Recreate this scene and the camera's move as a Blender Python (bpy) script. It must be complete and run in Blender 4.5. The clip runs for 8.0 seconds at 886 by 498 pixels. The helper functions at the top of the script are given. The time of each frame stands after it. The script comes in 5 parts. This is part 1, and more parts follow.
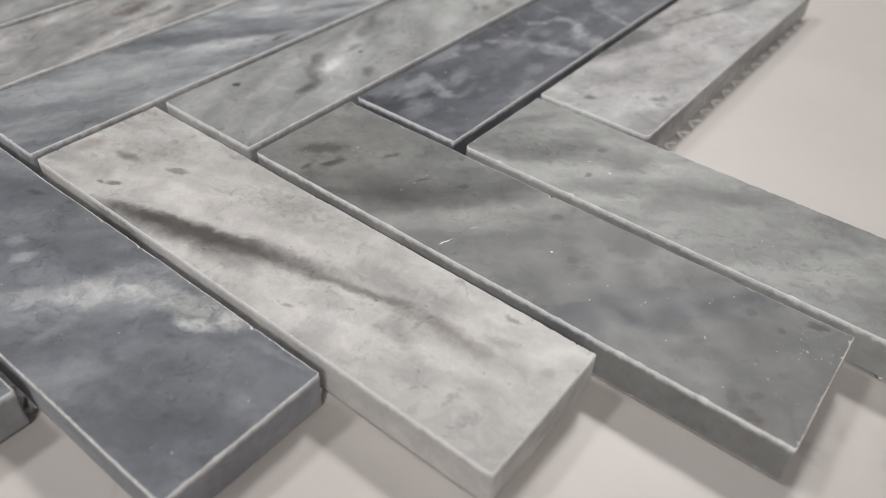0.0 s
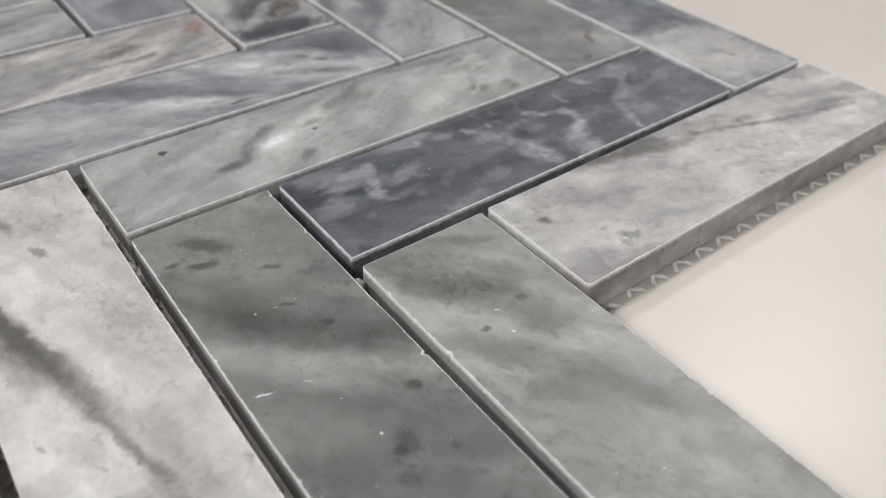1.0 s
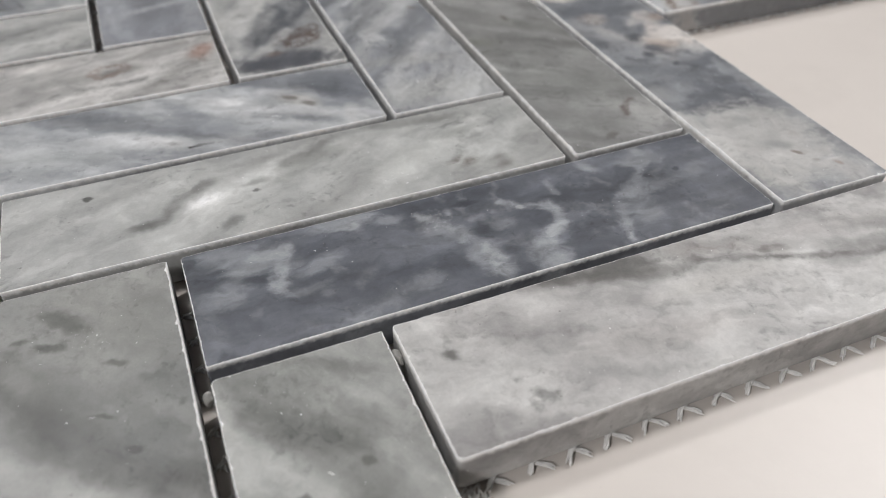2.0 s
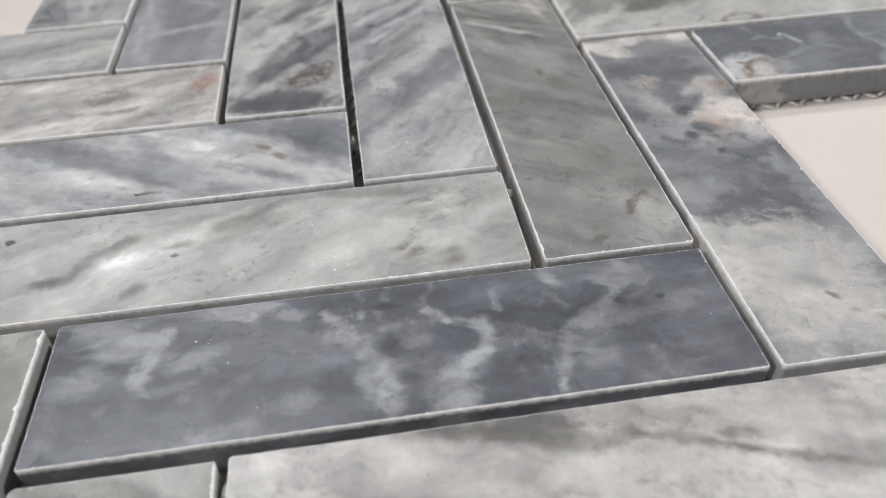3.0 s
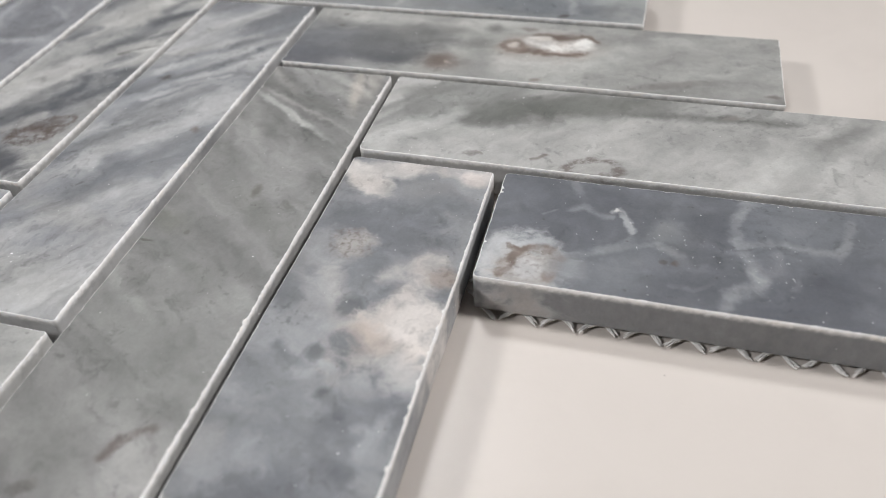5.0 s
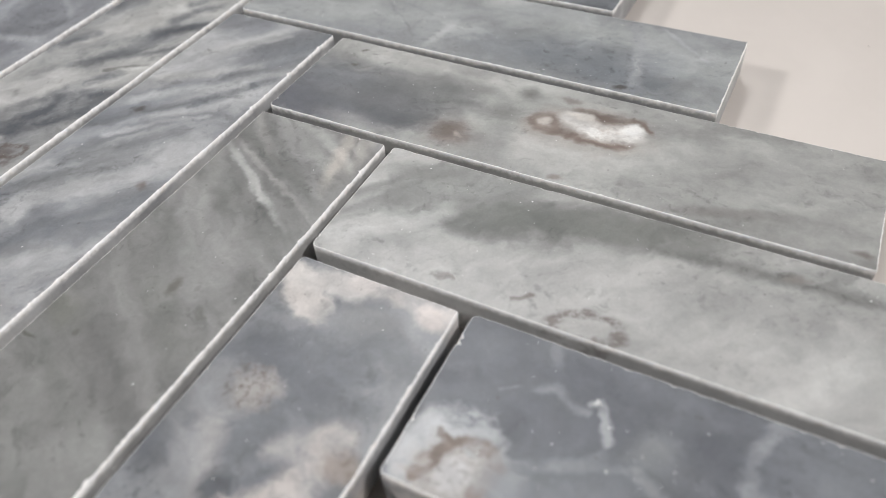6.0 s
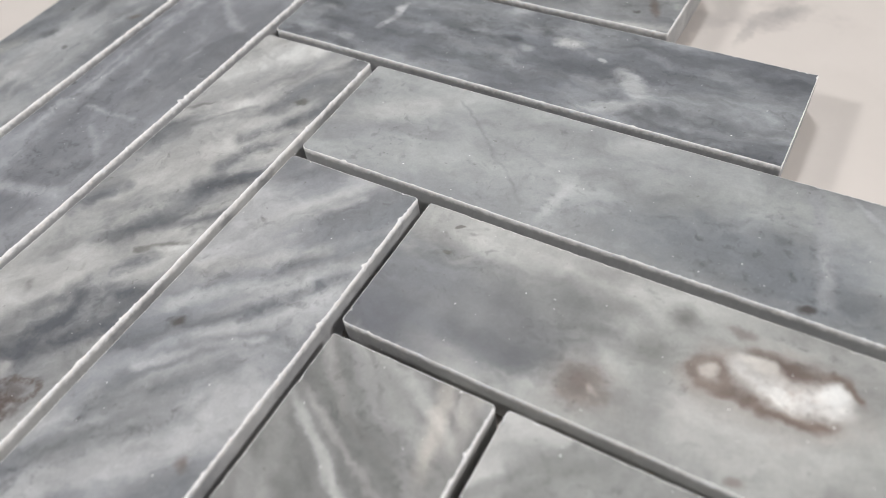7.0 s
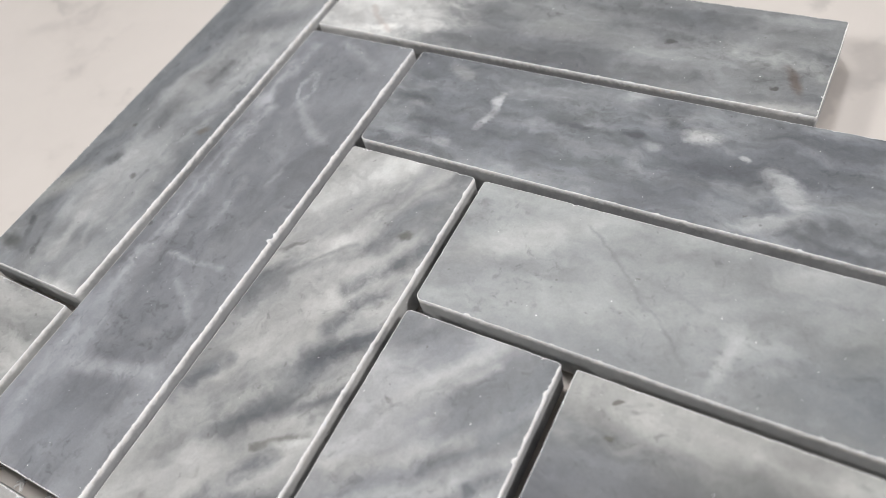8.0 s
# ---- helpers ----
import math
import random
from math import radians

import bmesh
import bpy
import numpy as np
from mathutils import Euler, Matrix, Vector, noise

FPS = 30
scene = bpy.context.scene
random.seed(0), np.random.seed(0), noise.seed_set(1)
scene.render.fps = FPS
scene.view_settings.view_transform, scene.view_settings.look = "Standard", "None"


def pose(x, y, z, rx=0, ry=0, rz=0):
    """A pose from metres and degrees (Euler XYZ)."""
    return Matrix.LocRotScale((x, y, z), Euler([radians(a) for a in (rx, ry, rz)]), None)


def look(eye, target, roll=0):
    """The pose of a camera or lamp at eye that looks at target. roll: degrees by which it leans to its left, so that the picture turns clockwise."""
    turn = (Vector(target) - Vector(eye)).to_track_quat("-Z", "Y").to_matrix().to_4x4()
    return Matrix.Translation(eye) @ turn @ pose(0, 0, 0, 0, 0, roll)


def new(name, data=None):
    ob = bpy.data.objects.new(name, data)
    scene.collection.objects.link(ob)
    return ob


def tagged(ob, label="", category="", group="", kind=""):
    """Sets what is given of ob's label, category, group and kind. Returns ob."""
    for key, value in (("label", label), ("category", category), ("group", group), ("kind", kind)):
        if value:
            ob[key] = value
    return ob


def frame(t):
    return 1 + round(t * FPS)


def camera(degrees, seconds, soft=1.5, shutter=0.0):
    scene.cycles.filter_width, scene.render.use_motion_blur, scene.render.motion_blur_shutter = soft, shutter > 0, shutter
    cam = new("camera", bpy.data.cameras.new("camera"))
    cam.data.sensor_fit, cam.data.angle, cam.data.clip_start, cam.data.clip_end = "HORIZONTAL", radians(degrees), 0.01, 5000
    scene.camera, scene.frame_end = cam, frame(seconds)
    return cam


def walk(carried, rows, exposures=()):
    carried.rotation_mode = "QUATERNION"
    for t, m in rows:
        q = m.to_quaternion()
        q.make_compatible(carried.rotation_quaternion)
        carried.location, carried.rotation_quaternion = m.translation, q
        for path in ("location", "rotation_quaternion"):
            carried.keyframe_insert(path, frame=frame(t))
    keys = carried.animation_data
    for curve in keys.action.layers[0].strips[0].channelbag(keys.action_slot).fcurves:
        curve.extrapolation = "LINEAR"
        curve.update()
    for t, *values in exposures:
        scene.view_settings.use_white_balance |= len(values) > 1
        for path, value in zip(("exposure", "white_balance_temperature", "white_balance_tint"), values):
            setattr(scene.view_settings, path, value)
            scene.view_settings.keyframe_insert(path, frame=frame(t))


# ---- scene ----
# A marble herringbone mosaic sheet lying on a white stone worktop. Tile pitch P; the tile tops lie at z = TOP.
P = 0.028
GAP, LONG, THICK, NET = 0.0755 * P, 3.694 * P, 0.0068, 0.0010
WIDE = P - GAP
COUNTER = 0.9
TOP = COUNTER + NET + THICK

cam = camera(60.4, 8.0, 0.65)
ROWS = [
    (0.0, -0.10313, -0.07481, 0.08141, 49.375, -2.287, -51.576),
    (0.5, -0.07367, -0.08158, 0.08295, 50.057, -2.134, -44.125),
    (1.0, -0.04787, -0.08508, 0.08382, 49.986, -1.451, -37.166),
    (1.5, -0.02035, -0.08524, 0.08580, 49.593, -0.932, -29.851),
    (1.7, -0.01048, -0.08338, 0.08601, 49.099, -0.649, -26.961),
    (2.8, 0.04159, -0.06649, 0.08490, 49.053, 1.147, -10.787),
    (3.0, 0.05013, -0.06297, 0.08492, 48.819, 1.865, -8.302),
    (3.5, 0.07429, -0.05201, 0.08590, 48.863, 2.658, -1.991),
    (4.0, 0.10000, -0.03874, 0.08615, 48.681, 3.299, 3.479),
    (4.5, 0.12762, -0.02176, 0.08390, 47.735, 3.545, 9.046),
    (5.0, 0.15443, -0.00034, 0.08142, 46.858, 3.146, 14.892),
    (5.2, 0.16356, 0.00886, 0.07906, 46.468, 2.836, 17.622),
    (6.3, 0.16314, 0.05778, 0.08060, 43.434, 3.494, 28.815),
    (6.5, 0.15556, 0.06697, 0.08263, 42.210, 4.047, 29.328),
    (7.0, 0.12874, 0.08967, 0.08850, 40.462, 5.235, 29.582),
    (7.5, 0.11156, 0.10771, 0.09261, 40.117, 7.274, 29.271),
    (8.0, 0.10034, 0.11347, 0.09814, 36.979, 10.535, 27.619),
]
walk(cam, [(t, pose(x, y, TOP + z, rx, ry, rz)) for t, x, y, z, rx, ry, rz in ROWS],
     ((0.0, -0.28), (0.5, -0.20), (1.0, -0.11), (1.7, -0.07), (3.0, 0.18), (4.0, 0.03), (5.0, 0.10), (6.5, 0.16), (8.0, 0.22)))
cam.data.dof.use_dof = True
cam.data.dof.focus_distance = 0.128
cam.data.dof.aperture_fstop = 18.0

# ---- light ----
world = bpy.data.worlds.new("world")
scene.world = world
world.use_nodes = True
world.node_tree.nodes["Background"].inputs["Color"].default_value = (1.0, 1.0, 1.0, 1)
world.node_tree.nodes["Background"].inputs["Strength"].default_value = 0.015
MID = Vector((2.4 * P, 2.0 * P, COUNTER))


def lamp(name, place, power, size, colour):
    data = bpy.data.lights.new(name, "AREA")
    data.shape, data.size, data.energy, data.color = "DISK", size, power, colour
    data.spread = radians(75)
    ob = new(name, data)
    ob.matrix_world = look(place, MID)
    return ob


lamp("ceiling_lamp_window_side", MID + Vector((-0.5, 0.9, 1.55)), 2.2, 0.32, (0.98, 0.985, 1.0))
lamp("ceiling_lamp_door_side", MID + Vector((1.26, 0.3, 1.55)), 4.7, 0.32, (1.0, 0.975, 0.967))
lamp("ceiling_lamp_far_side", MID + Vector((-1.55, -0.9, 1.45)), 3.5, 0.32, (1.0, 0.982, 0.976))


# ---- materials ----
def lin(*c):
    return tuple((v / 255 / 12.92 if v < 10.3 else ((v / 255 + 0.055) / 1.055) ** 2.4) for v in c) + (1.0,)


class Net:
    """A small helper to write node trees."""

    def __init__(self, name):
        self.start(name)

    def start(self, name):
        self.mat = bpy.data.materials.new(name)
        self.mat.use_nodes = True
        self.tree = self.mat.node_tree
        self.bsdf = self.tree.nodes["Principled BSDF"]

    def put(self, socket, value):
        if isinstance(value, bpy.types.NodeSocket):
            self.tree.links.new(value, socket)
        else:
            socket.default_value = value

    def node(self, kind):
        return self.tree.nodes.new(kind)

    def coord(self):
        return self.node("ShaderNodeTexCoord").outputs["Object"]

    def math(self, op, a, b=0.0, c=0.0):
        n = self.node("ShaderNodeMath")
        n.operation = op
        for i, v in enumerate((a, b, c)):
            self.put(n.inputs[i], v)
        return n.outputs[0]

    def vec(self, op, a, b=(0, 0, 0), scale=None):
        n = self.node("ShaderNodeVectorMath")
        n.operation = op
        self.put(n.inputs[0], a)
        self.put(n.inputs[1], b)
        if scale is not None:
            self.put(n.inputs["Scale"], scale)
        return n.outputs["Value"] if op in ("LENGTH", "DOT_PRODUCT") else n.outputs["Vector"]

    def frame_of(self, vector, u, v, angle, ru, rv):
        """Coordinates in an ellipse's own frame, in which its rim has length 1."""
        c, d = math.cos(radians(angle)), math.sin(radians(angle))
        n = self.node("ShaderNodeCombineXYZ")
        self.put(n.inputs[0], self.vec("DOT_PRODUCT", vector, (c / ru, d / ru, 0)))
        self.put(n.inputs[1], self.vec("DOT_PRODUCT", vector, (-d / rv, c / rv, 0)))
        return self.vec("SUBTRACT", n.outputs[0], ((u * c + v * d) / ru, (v * c - u * d) / rv, 0))

    def noise(self, vector, scale, detail=4.0, rough=0.55, warp=0.0):
        n = self.node("ShaderNodeTexNoise")
        self.put(n.inputs["Vector"], vector)
        n.inputs["Scale"].default_value = scale
        n.inputs["Detail"].default_value = detail
        n.inputs["Roughness"].default_value = rough
        n.inputs["Distortion"].default_value = warp
        return n.outputs

    def ramp(self, value, a, b, lo=0.0, hi=1.0, soft=True):
        n = self.node("ShaderNodeMapRange")
        n.interpolation_type = "SMOOTHSTEP" if soft else "LINEAR"
        for i, v in enumerate((value, a, b, lo, hi)):
            self.put(n.inputs[i], v)
        return n.outputs[0]

    def mix(self, fac, a, b, blend="MIX"):
        n = self.node("ShaderNodeMix")
        n.data_type, n.blend_type = "RGBA", blend
        self.put(n.inputs[0], fac)
        self.put(n.inputs[6], a)
        self.put(n.inputs[7], b)
        return n.outputs[2]

    def bump(self, height, strength, distance):
        n = self.node("ShaderNodeBump")
        self.put(n.inputs["Height"], height)
        n.inputs["Strength"].default_value = strength
        n.inputs["Distance"].default_value = distance
        return n.outputs["Normal"]


class Marble(Net):
    """Marble in the tile's own millimetres: clouds from light to dark along a grain, then patches, rings and veins laid
    one over the other, fine streaks and flecks, sawn sides paled by dust and painted light, a crushed arris with a
    painted glow."""

    def __init__(self, name, light, dark, angle=20, stretch=3.0, grain=0.07, split=0.5, soft=0.16, streak=0.35, vein=0.0, crisp=0.0):
        self.start(name)
        self.grain, self.streak = grain, streak
        mm = self.vec("SCALE", self.coord(), scale=1000.0)
        seed = (sum(ord(ch) * (i + 3) for i, ch in enumerate(name)) % 97) * 13.7
        self.mm = mm
        self.far = far = self.vec("ADD", mm, (seed, seed * 0.37, seed * 0.11))
        wob = self.vec("SUBTRACT", self.noise(far, 0.11, 3)["Color"], (0.5, 0.5, 0.5))
        fine = self.vec("SUBTRACT", self.noise(far, 0.45, 3, 0.55)["Color"], (0.5, 0.5, 0.5))
        self.wob = wob
        self.warped = self.vec("ADD", far, self.vec("ADD", self.vec("SCALE", wob, scale=7.0), self.vec("SCALE", fine, scale=2.0)))
        along = self.frame_of(self.warped, seed, seed * 0.37, angle, stretch, 1.0)
        self.along = self.vec("ADD", along, self.vec("MULTIPLY", self.warped, (0, 0, 1)))
        cloud = self.noise(self.along, grain, 4, 0.5)["Fac"]
        self.colour = self.mix(self.ramp(cloud, split - soft, split + soft), lin(*light), lin(*dark))
        self.spot_at = self.vec("ADD", mm, self.vec("ADD", self.vec("SCALE", wob, scale=1.8), self.vec("SCALE", fine, scale=1.8)))
        fray = self.noise(self.vec("MULTIPLY", self.along, (1.4, 1, 1)), 0.36, 4 + 3 * crisp, 0.5 + 0.2 * crisp)["Fac"]
        self.fray = self.math("MULTIPLY", self.math("SUBTRACT", fray, 0.5), 1.0 + 1.1 * crisp)
        self.broken = self.ramp(self.noise(self.warped, 0.16 + 0.1 * crisp, 4 + 2 * crisp, 0.55 + 0.12 * crisp)["Fac"], 0.36, 0.58, 0.55 - 0.35 * crisp, 1.0)
        if vein:
            ridge = self.math("ABSOLUTE", self.math("SUBTRACT", self.noise(self.warped, 0.055, 2, 0.5)["Fac"], 0.5))
            thick = self.noise(far, 0.2, 3)["Fac"]
            hold = self.math("MULTIPLY", self.ramp(ridge, 0.05, 0.0), self.ramp(thick, 0.45, 0.65, 0.0, vein))
            self.colour = self.mix(hold, self.colour, lin(205, 206, 208))

    def patch(self, u, v, ru, rv, turn, shade, strength, edge):
        """A cloud, streak or vein: centre, half length, half width, turn, colour, strength and softness."""
        reach = self.math("ADD", self.vec("LENGTH", self.frame_of(self.spot_at, u, v, turn, ru, rv)), self.fray)
        self.colour = self.mix(self.ramp(reach, 1.0 + edge * 1.4, 1.0 - edge * 1.4, 0.0, strength), self.colour, lin(*shade))

    def vein(self, path, half, shade, strength, edge):
        """A vein or streak along a bent line of points, with its half width."""
        near = None
        for (u0, v0), (u1, v1) in zip(path, path[1:]):
            at = self.frame_of(self.spot_at, (u0 + u1) / 2, (v0 + v1) / 2, math.degrees(math.atan2(v1 - v0, u1 - u0)), 1, 1)
            over = self.vec("SUBTRACT", self.vec("ABSOLUTE", at), (math.hypot(u1 - u0, v1 - v0) / 2, 0, 0))
            gap = self.vec("LENGTH", self.vec("MAXIMUM", over, (0, 0, 0)))
            near = gap if near is None else self.math("MINIMUM", near, gap)
        reach = self.math("ADD", self.math("MULTIPLY", near, 1 / half), self.math("MULTIPLY", self.fray, 1.5))
        self.colour = self.mix(self.math("MULTIPLY", self.broken, self.ramp(reach, 1.0 + edge * 2.0, 1.0 - edge * 2.0, 0.0, min(1.0, strength * 1.1))), self.colour, lin(*shade))

    def ring(self, u, v, ru, rv, turn, shade, strength, width):
        """A rust-brown or pale seam round a crystal."""
        reach = self.math("ADD", self.vec("LENGTH", self.frame_of(self.spot_at, u, v, turn, ru, rv)), self.fray)
        off = self.math("ABSOLUTE", self.math("SUBTRACT", reach, 1.0))
        broken = self.ramp(self.noise(self.far, 0.9, 4, 0.7)["Fac"], 0.38, 0.58, 0.25, 1.0)
        self.colour = self.mix(self.math("MULTIPLY", self.ramp(off, width, width * 0.2, 0.0, strength), broken), self.colour, lin(*shade))

    def flecks(self, u, v, ru, rv, turn, shade, strength, size, level=0.5):
        """A crowd of small dark or bright grains, the rarer the higher the level; bright ones from 0.6 up are painted
        sparkle.
        """
        reach = self.vec("LENGTH", self.frame_of(self.spot_at, u, v, turn, ru, rv))
        grains = self.ramp(self.noise(self.far, size, 3, 0.5)["Fac"], level - (0.04 if level < 0.6 else 0.0), level + (0.28 if level < 0.6 else 0.04), 0.0, strength)
        self.colour = self.mix(self.math("MULTIPLY", grains, self.ramp(reach, 1.3, 0.5)), self.colour, lin(*shade))

    def done(self, dust_and_light=0.3):
        far, streak = self.far, self.streak
        lines = self.noise(self.vec("MULTIPLY", self.along, (0.7, 1.0, 1.0)), self.grain * 3.2, 4, 0.5)["Fac"]
        puffs = self.noise(self.vec("ADD", self.warped, self.vec("SCALE", self.wob, scale=9.0)), 0.12, 2.5, 0.45)["Fac"]
        mottle = self.noise(self.warped, 0.7, 4, 0.62)["Fac"]
        fleck = self.noise(self.vec("MULTIPLY", self.along, (1.5, 1.0, 1.0)), 0.5, 3, 0.45)["Fac"]
        crystal = self.noise(far, 2.6, 3, 0.7)["Fac"]
        detail = self.ramp(lines, 0.25, 0.75, 1 + streak * 0.55, 1 - streak * 0.55, False)
        for field, swing in ((puffs, 0.18), (mottle, 0.05), (crystal, 0.07)):
            detail = self.math("MULTIPLY", detail, self.ramp(field, 0.25, 0.75, 1 + swing, 1 - swing, False))
        herd = self.ramp(self.noise(far, 0.075, 2, 0.5)["Fac"], 0.42, 0.62)
        speck = self.math("MULTIPLY", herd, self.ramp(self.noise(self.warped, 0.62, 3, 0.5)["Fac"], 0.54, 0.76, 0.0, 0.3))
        detail = self.math("MULTIPLY", detail, self.math("SUBTRACT", 1.0, speck))
        stripe = self.math("MULTIPLY", self.math("ADD", 0.25, self.math("MULTIPLY", herd, 0.75)), self.ramp(fleck, 0.54, 0.76, 0.0, min(streak, 0.42) * 0.7))
        detail = self.math("MULTIPLY", detail, self.math("SUBTRACT", 1.0, stripe))
        colour = self.vec("SCALE", self.colour, scale=detail)
        # scattered white dots: crystal sparkle painted into the colour
        glint = self.ramp(self.noise(far, 1.9, 1, 0.4)["Fac"], 0.8, 0.82, 0.0, 0.9)
        colour = self.mix(glint, colour, lin(246, 246, 245))
        pits = self.ramp(self.noise(far, 0.75, 2, 0.5)["Fac"], 0.70, 0.82, 0.0, 0.5)
        colour = self.mix(pits, colour, lin(78, 74, 70))
        # sides paled by saw dust and painted light; arris crushed white, glow painted below
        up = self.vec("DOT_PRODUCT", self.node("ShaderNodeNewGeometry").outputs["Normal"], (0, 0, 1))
        side = self.ramp(up, 0.4, 0.05)
        depth = self.node("ShaderNodeSeparateXYZ")
        self.put(depth.inputs[0], self.mm)
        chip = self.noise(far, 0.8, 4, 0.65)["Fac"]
        # the rim's white runs on down the side as a painted glow
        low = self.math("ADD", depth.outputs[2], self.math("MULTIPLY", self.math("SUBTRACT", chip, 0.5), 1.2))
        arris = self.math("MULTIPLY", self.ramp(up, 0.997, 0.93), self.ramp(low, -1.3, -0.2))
        saw = self.noise(self.vec("MULTIPLY", far, (1.2, 1.2, 0.6)), 0.6, 4, 0.6)["Fac"]
        # each tile's amount also holds how brightly its sides are lit
        colour = self.mix(self.math("MULTIPLY", side, self.ramp(saw, 0.25, 0.75, dust_and_light * 0.8, dust_and_light * 1.2)), colour, lin(214, 212, 210))
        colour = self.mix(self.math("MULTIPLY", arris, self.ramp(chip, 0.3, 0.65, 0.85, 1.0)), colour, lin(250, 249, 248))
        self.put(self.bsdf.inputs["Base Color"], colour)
        self.bsdf.inputs["Subsurface Weight"].default_value = 0.5
        self.bsdf.inputs["Subsurface Radius"].default_value = (1.0, 0.96, 0.92)
        self.bsdf.inputs["Subsurface Scale"].default_value = 0.0014
        gloss = self.ramp(self.noise(far, 0.2, 3, 0.5)["Fac"], 0.3, 0.7, 0.42, 0.5)
        self.bsdf.inputs["Specular IOR Level"].default_value = 0.5
        self.put(self.bsdf.inputs["Roughness"], self.math("ADD", gloss, self.math("MULTIPLY", side, 0.35)))
        rough = self.math("MULTIPLY", self.math("ADD", self.math("MULTIPLY", side, saw), self.math("MULTIPLY", arris, self.math("MULTIPLY", chip, 1.0))), 1.2)
        relief = self.math("ADD", self.math("MULTIPLY", crystal, 0.3), rough)
        self.put(self.bsdf.inputs["Normal"], self.bump(relief, 0.2, 0.00006))
        return self.mat


# veins of the worktop, in millimetres: centre, half length, half width, turn, strength
STONE_VEINS = (
    (113, 245, 4.9, 1.6, -135, .55),
    (109, 236, 5.7, 1.4, -96, .4),
    (90, 260, 4.5, 1.8, -102, .4),
    (113, 262, 1.5, 1.5, 49, .4),
    (114, 243, 7.5, 1.8, 50, .35),
    (-91, 206, 6.1, 2.5, 33, .2),
)


def stone_white():
    n = Net("white_stone")
    mm = n.vec("SCALE", n.coord(), scale=1000.0)
    wob = n.vec("SUBTRACT", n.noise(mm, 0.02, 5, 0.6)["Color"], (0.5, 0.5, 0.5))
    warped = n.vec("ADD", mm, n.vec("SCALE", wob, scale=60.0))
    ridge = n.math("ABSOLUTE", n.math("SUBTRACT", n.noise(warped, 0.008, 4, 0.5)["Fac"], 0.5))
    cloud = n.noise(warped, 0.02, 4, 0.6)["Fac"]
    colour = n.mix(n.ramp(cloud, 0.35, 0.7), lin(215, 208, 202), lin(209, 202, 196))
    colour = n.mix(n.math("MULTIPLY", n.ramp(ridge, 0.02, 0.0), n.ramp(cloud, 0.5, 0.62, 0.0, 0.45)), colour, lin(168, 163, 160))
    bent = n.vec("ADD", mm, n.vec("SCALE", n.vec("SUBTRACT", n.noise(mm, 0.15, 4, 0.6)["Color"], (0.5, 0.5, 0.5)), scale=9.0))
    for u, v, ru, rv, turn, strength in STONE_VEINS:
        reach = n.vec("LENGTH", n.frame_of(bent, u, v, turn, ru, rv))
        colour = n.mix(n.ramp(reach, 1.6, 0.2, 0.0, strength), colour, lin(150, 147, 145))
    # specks of plain dust on the worktop
    dust_and_light = n.noise(mm, 0.5, 2, 0.5)["Fac"]
    colour = n.mix(n.ramp(dust_and_light, 0.78, 0.8, 0.0, 0.5), colour, lin(140, 132, 124))
    n.put(n.bsdf.inputs["Base Color"], colour)
    n.bsdf.inputs["Roughness"].default_value = 0.42
    n.put(n.bsdf.inputs["Normal"], n.bump(n.noise(mm, 1.5, 3)["Fac"], 0.1, 0.0001))
    return n.mat


def plain(name, shade, rough, scale=3.0):
    n = Net(name)
    fac = n.noise(n.coord(), scale, 5)["Fac"]
    n.put(n.bsdf.inputs["Base Color"], n.mix(n.ramp(fac, 0.3, 0.7), lin(*shade), lin(*[v * 0.94 for v in shade])))
    n.bsdf.inputs["Roughness"].default_value = rough
    n.put(n.bsdf.inputs["Normal"], n.bump(n.noise(n.coord(), scale * 40, 3)["Fac"], 0.1, 0.001))
    return n.mat


WHITE_STONE = stone_white()
WALL_PAINT = plain("wall_paint", (168, 166, 164), 0.85)
FLOOR_STONE = plain("floor_stone", (150, 147, 144), 0.5)
CABINET_PAINT = plain("cabinet_paint", (200, 198, 194), 0.55)
FIBRE = plain("glass_fibre", (250, 249, 247), 0.6, 400.0)
GLUE = plain("glue", (206, 203, 198), 0.3, 300.0)


# ---- structure ----
def link(name, bm, material, parent=None):
    data = bpy.data.meshes.new(name)
    bm.normal_update()
    bm.to_mesh(data)
    bm.free()
    data.materials.append(material)
    ob = new(name, data)
    ob.parent = parent
    return ob


def part(name, bm, material, parent, label=""):
    return tagged(link(name, bm, material, parent), label)


def box(x0, x1, y0, y1, z0, z1, bevel=0.0):
    bm = bmesh.new()
    bmesh.ops.create_cube(bm, size=1.0, matrix=Matrix.Translation(((x0 + x1) / 2, (y0 + y1) / 2, (z0 + z1) / 2)) @ Matrix.Diagonal((x1 - x0, y1 - y0, z1 - z0, 1)))
    if bevel:
        bmesh.ops.bevel(bm, geom=bm.edges[:], offset=bevel, segments=3, affect="EDGES")
    return bm


def structure(name, bm, material, label):
    return tagged(link(name, bm, material), label, name.split("_")[0], kind="structure")


# room shell, never in view: added to close the place and bounce lamp light
structure("floor", box(-2.2, 2.0, -1.7, 1.9, -0.05, 0.0), FLOOR_STONE, "plain pale stone floor of the room")
structure("ceiling", box(-2.2, 2.0, -1.7, 1.9, 2.5, 2.55), WALL_PAINT, "plain pale grey painted ceiling of the room")
structure("wall_north", box(-2.2, 2.0, 1.9, 2.0, 0.0, 2.5), WALL_PAINT, "plain pale grey painted wall of the room")
structure("wall_south", box(-2.2, 2.0, -1.8, -1.7, 0.0, 2.5), WALL_PAINT, "plain pale grey painted wall of the room")
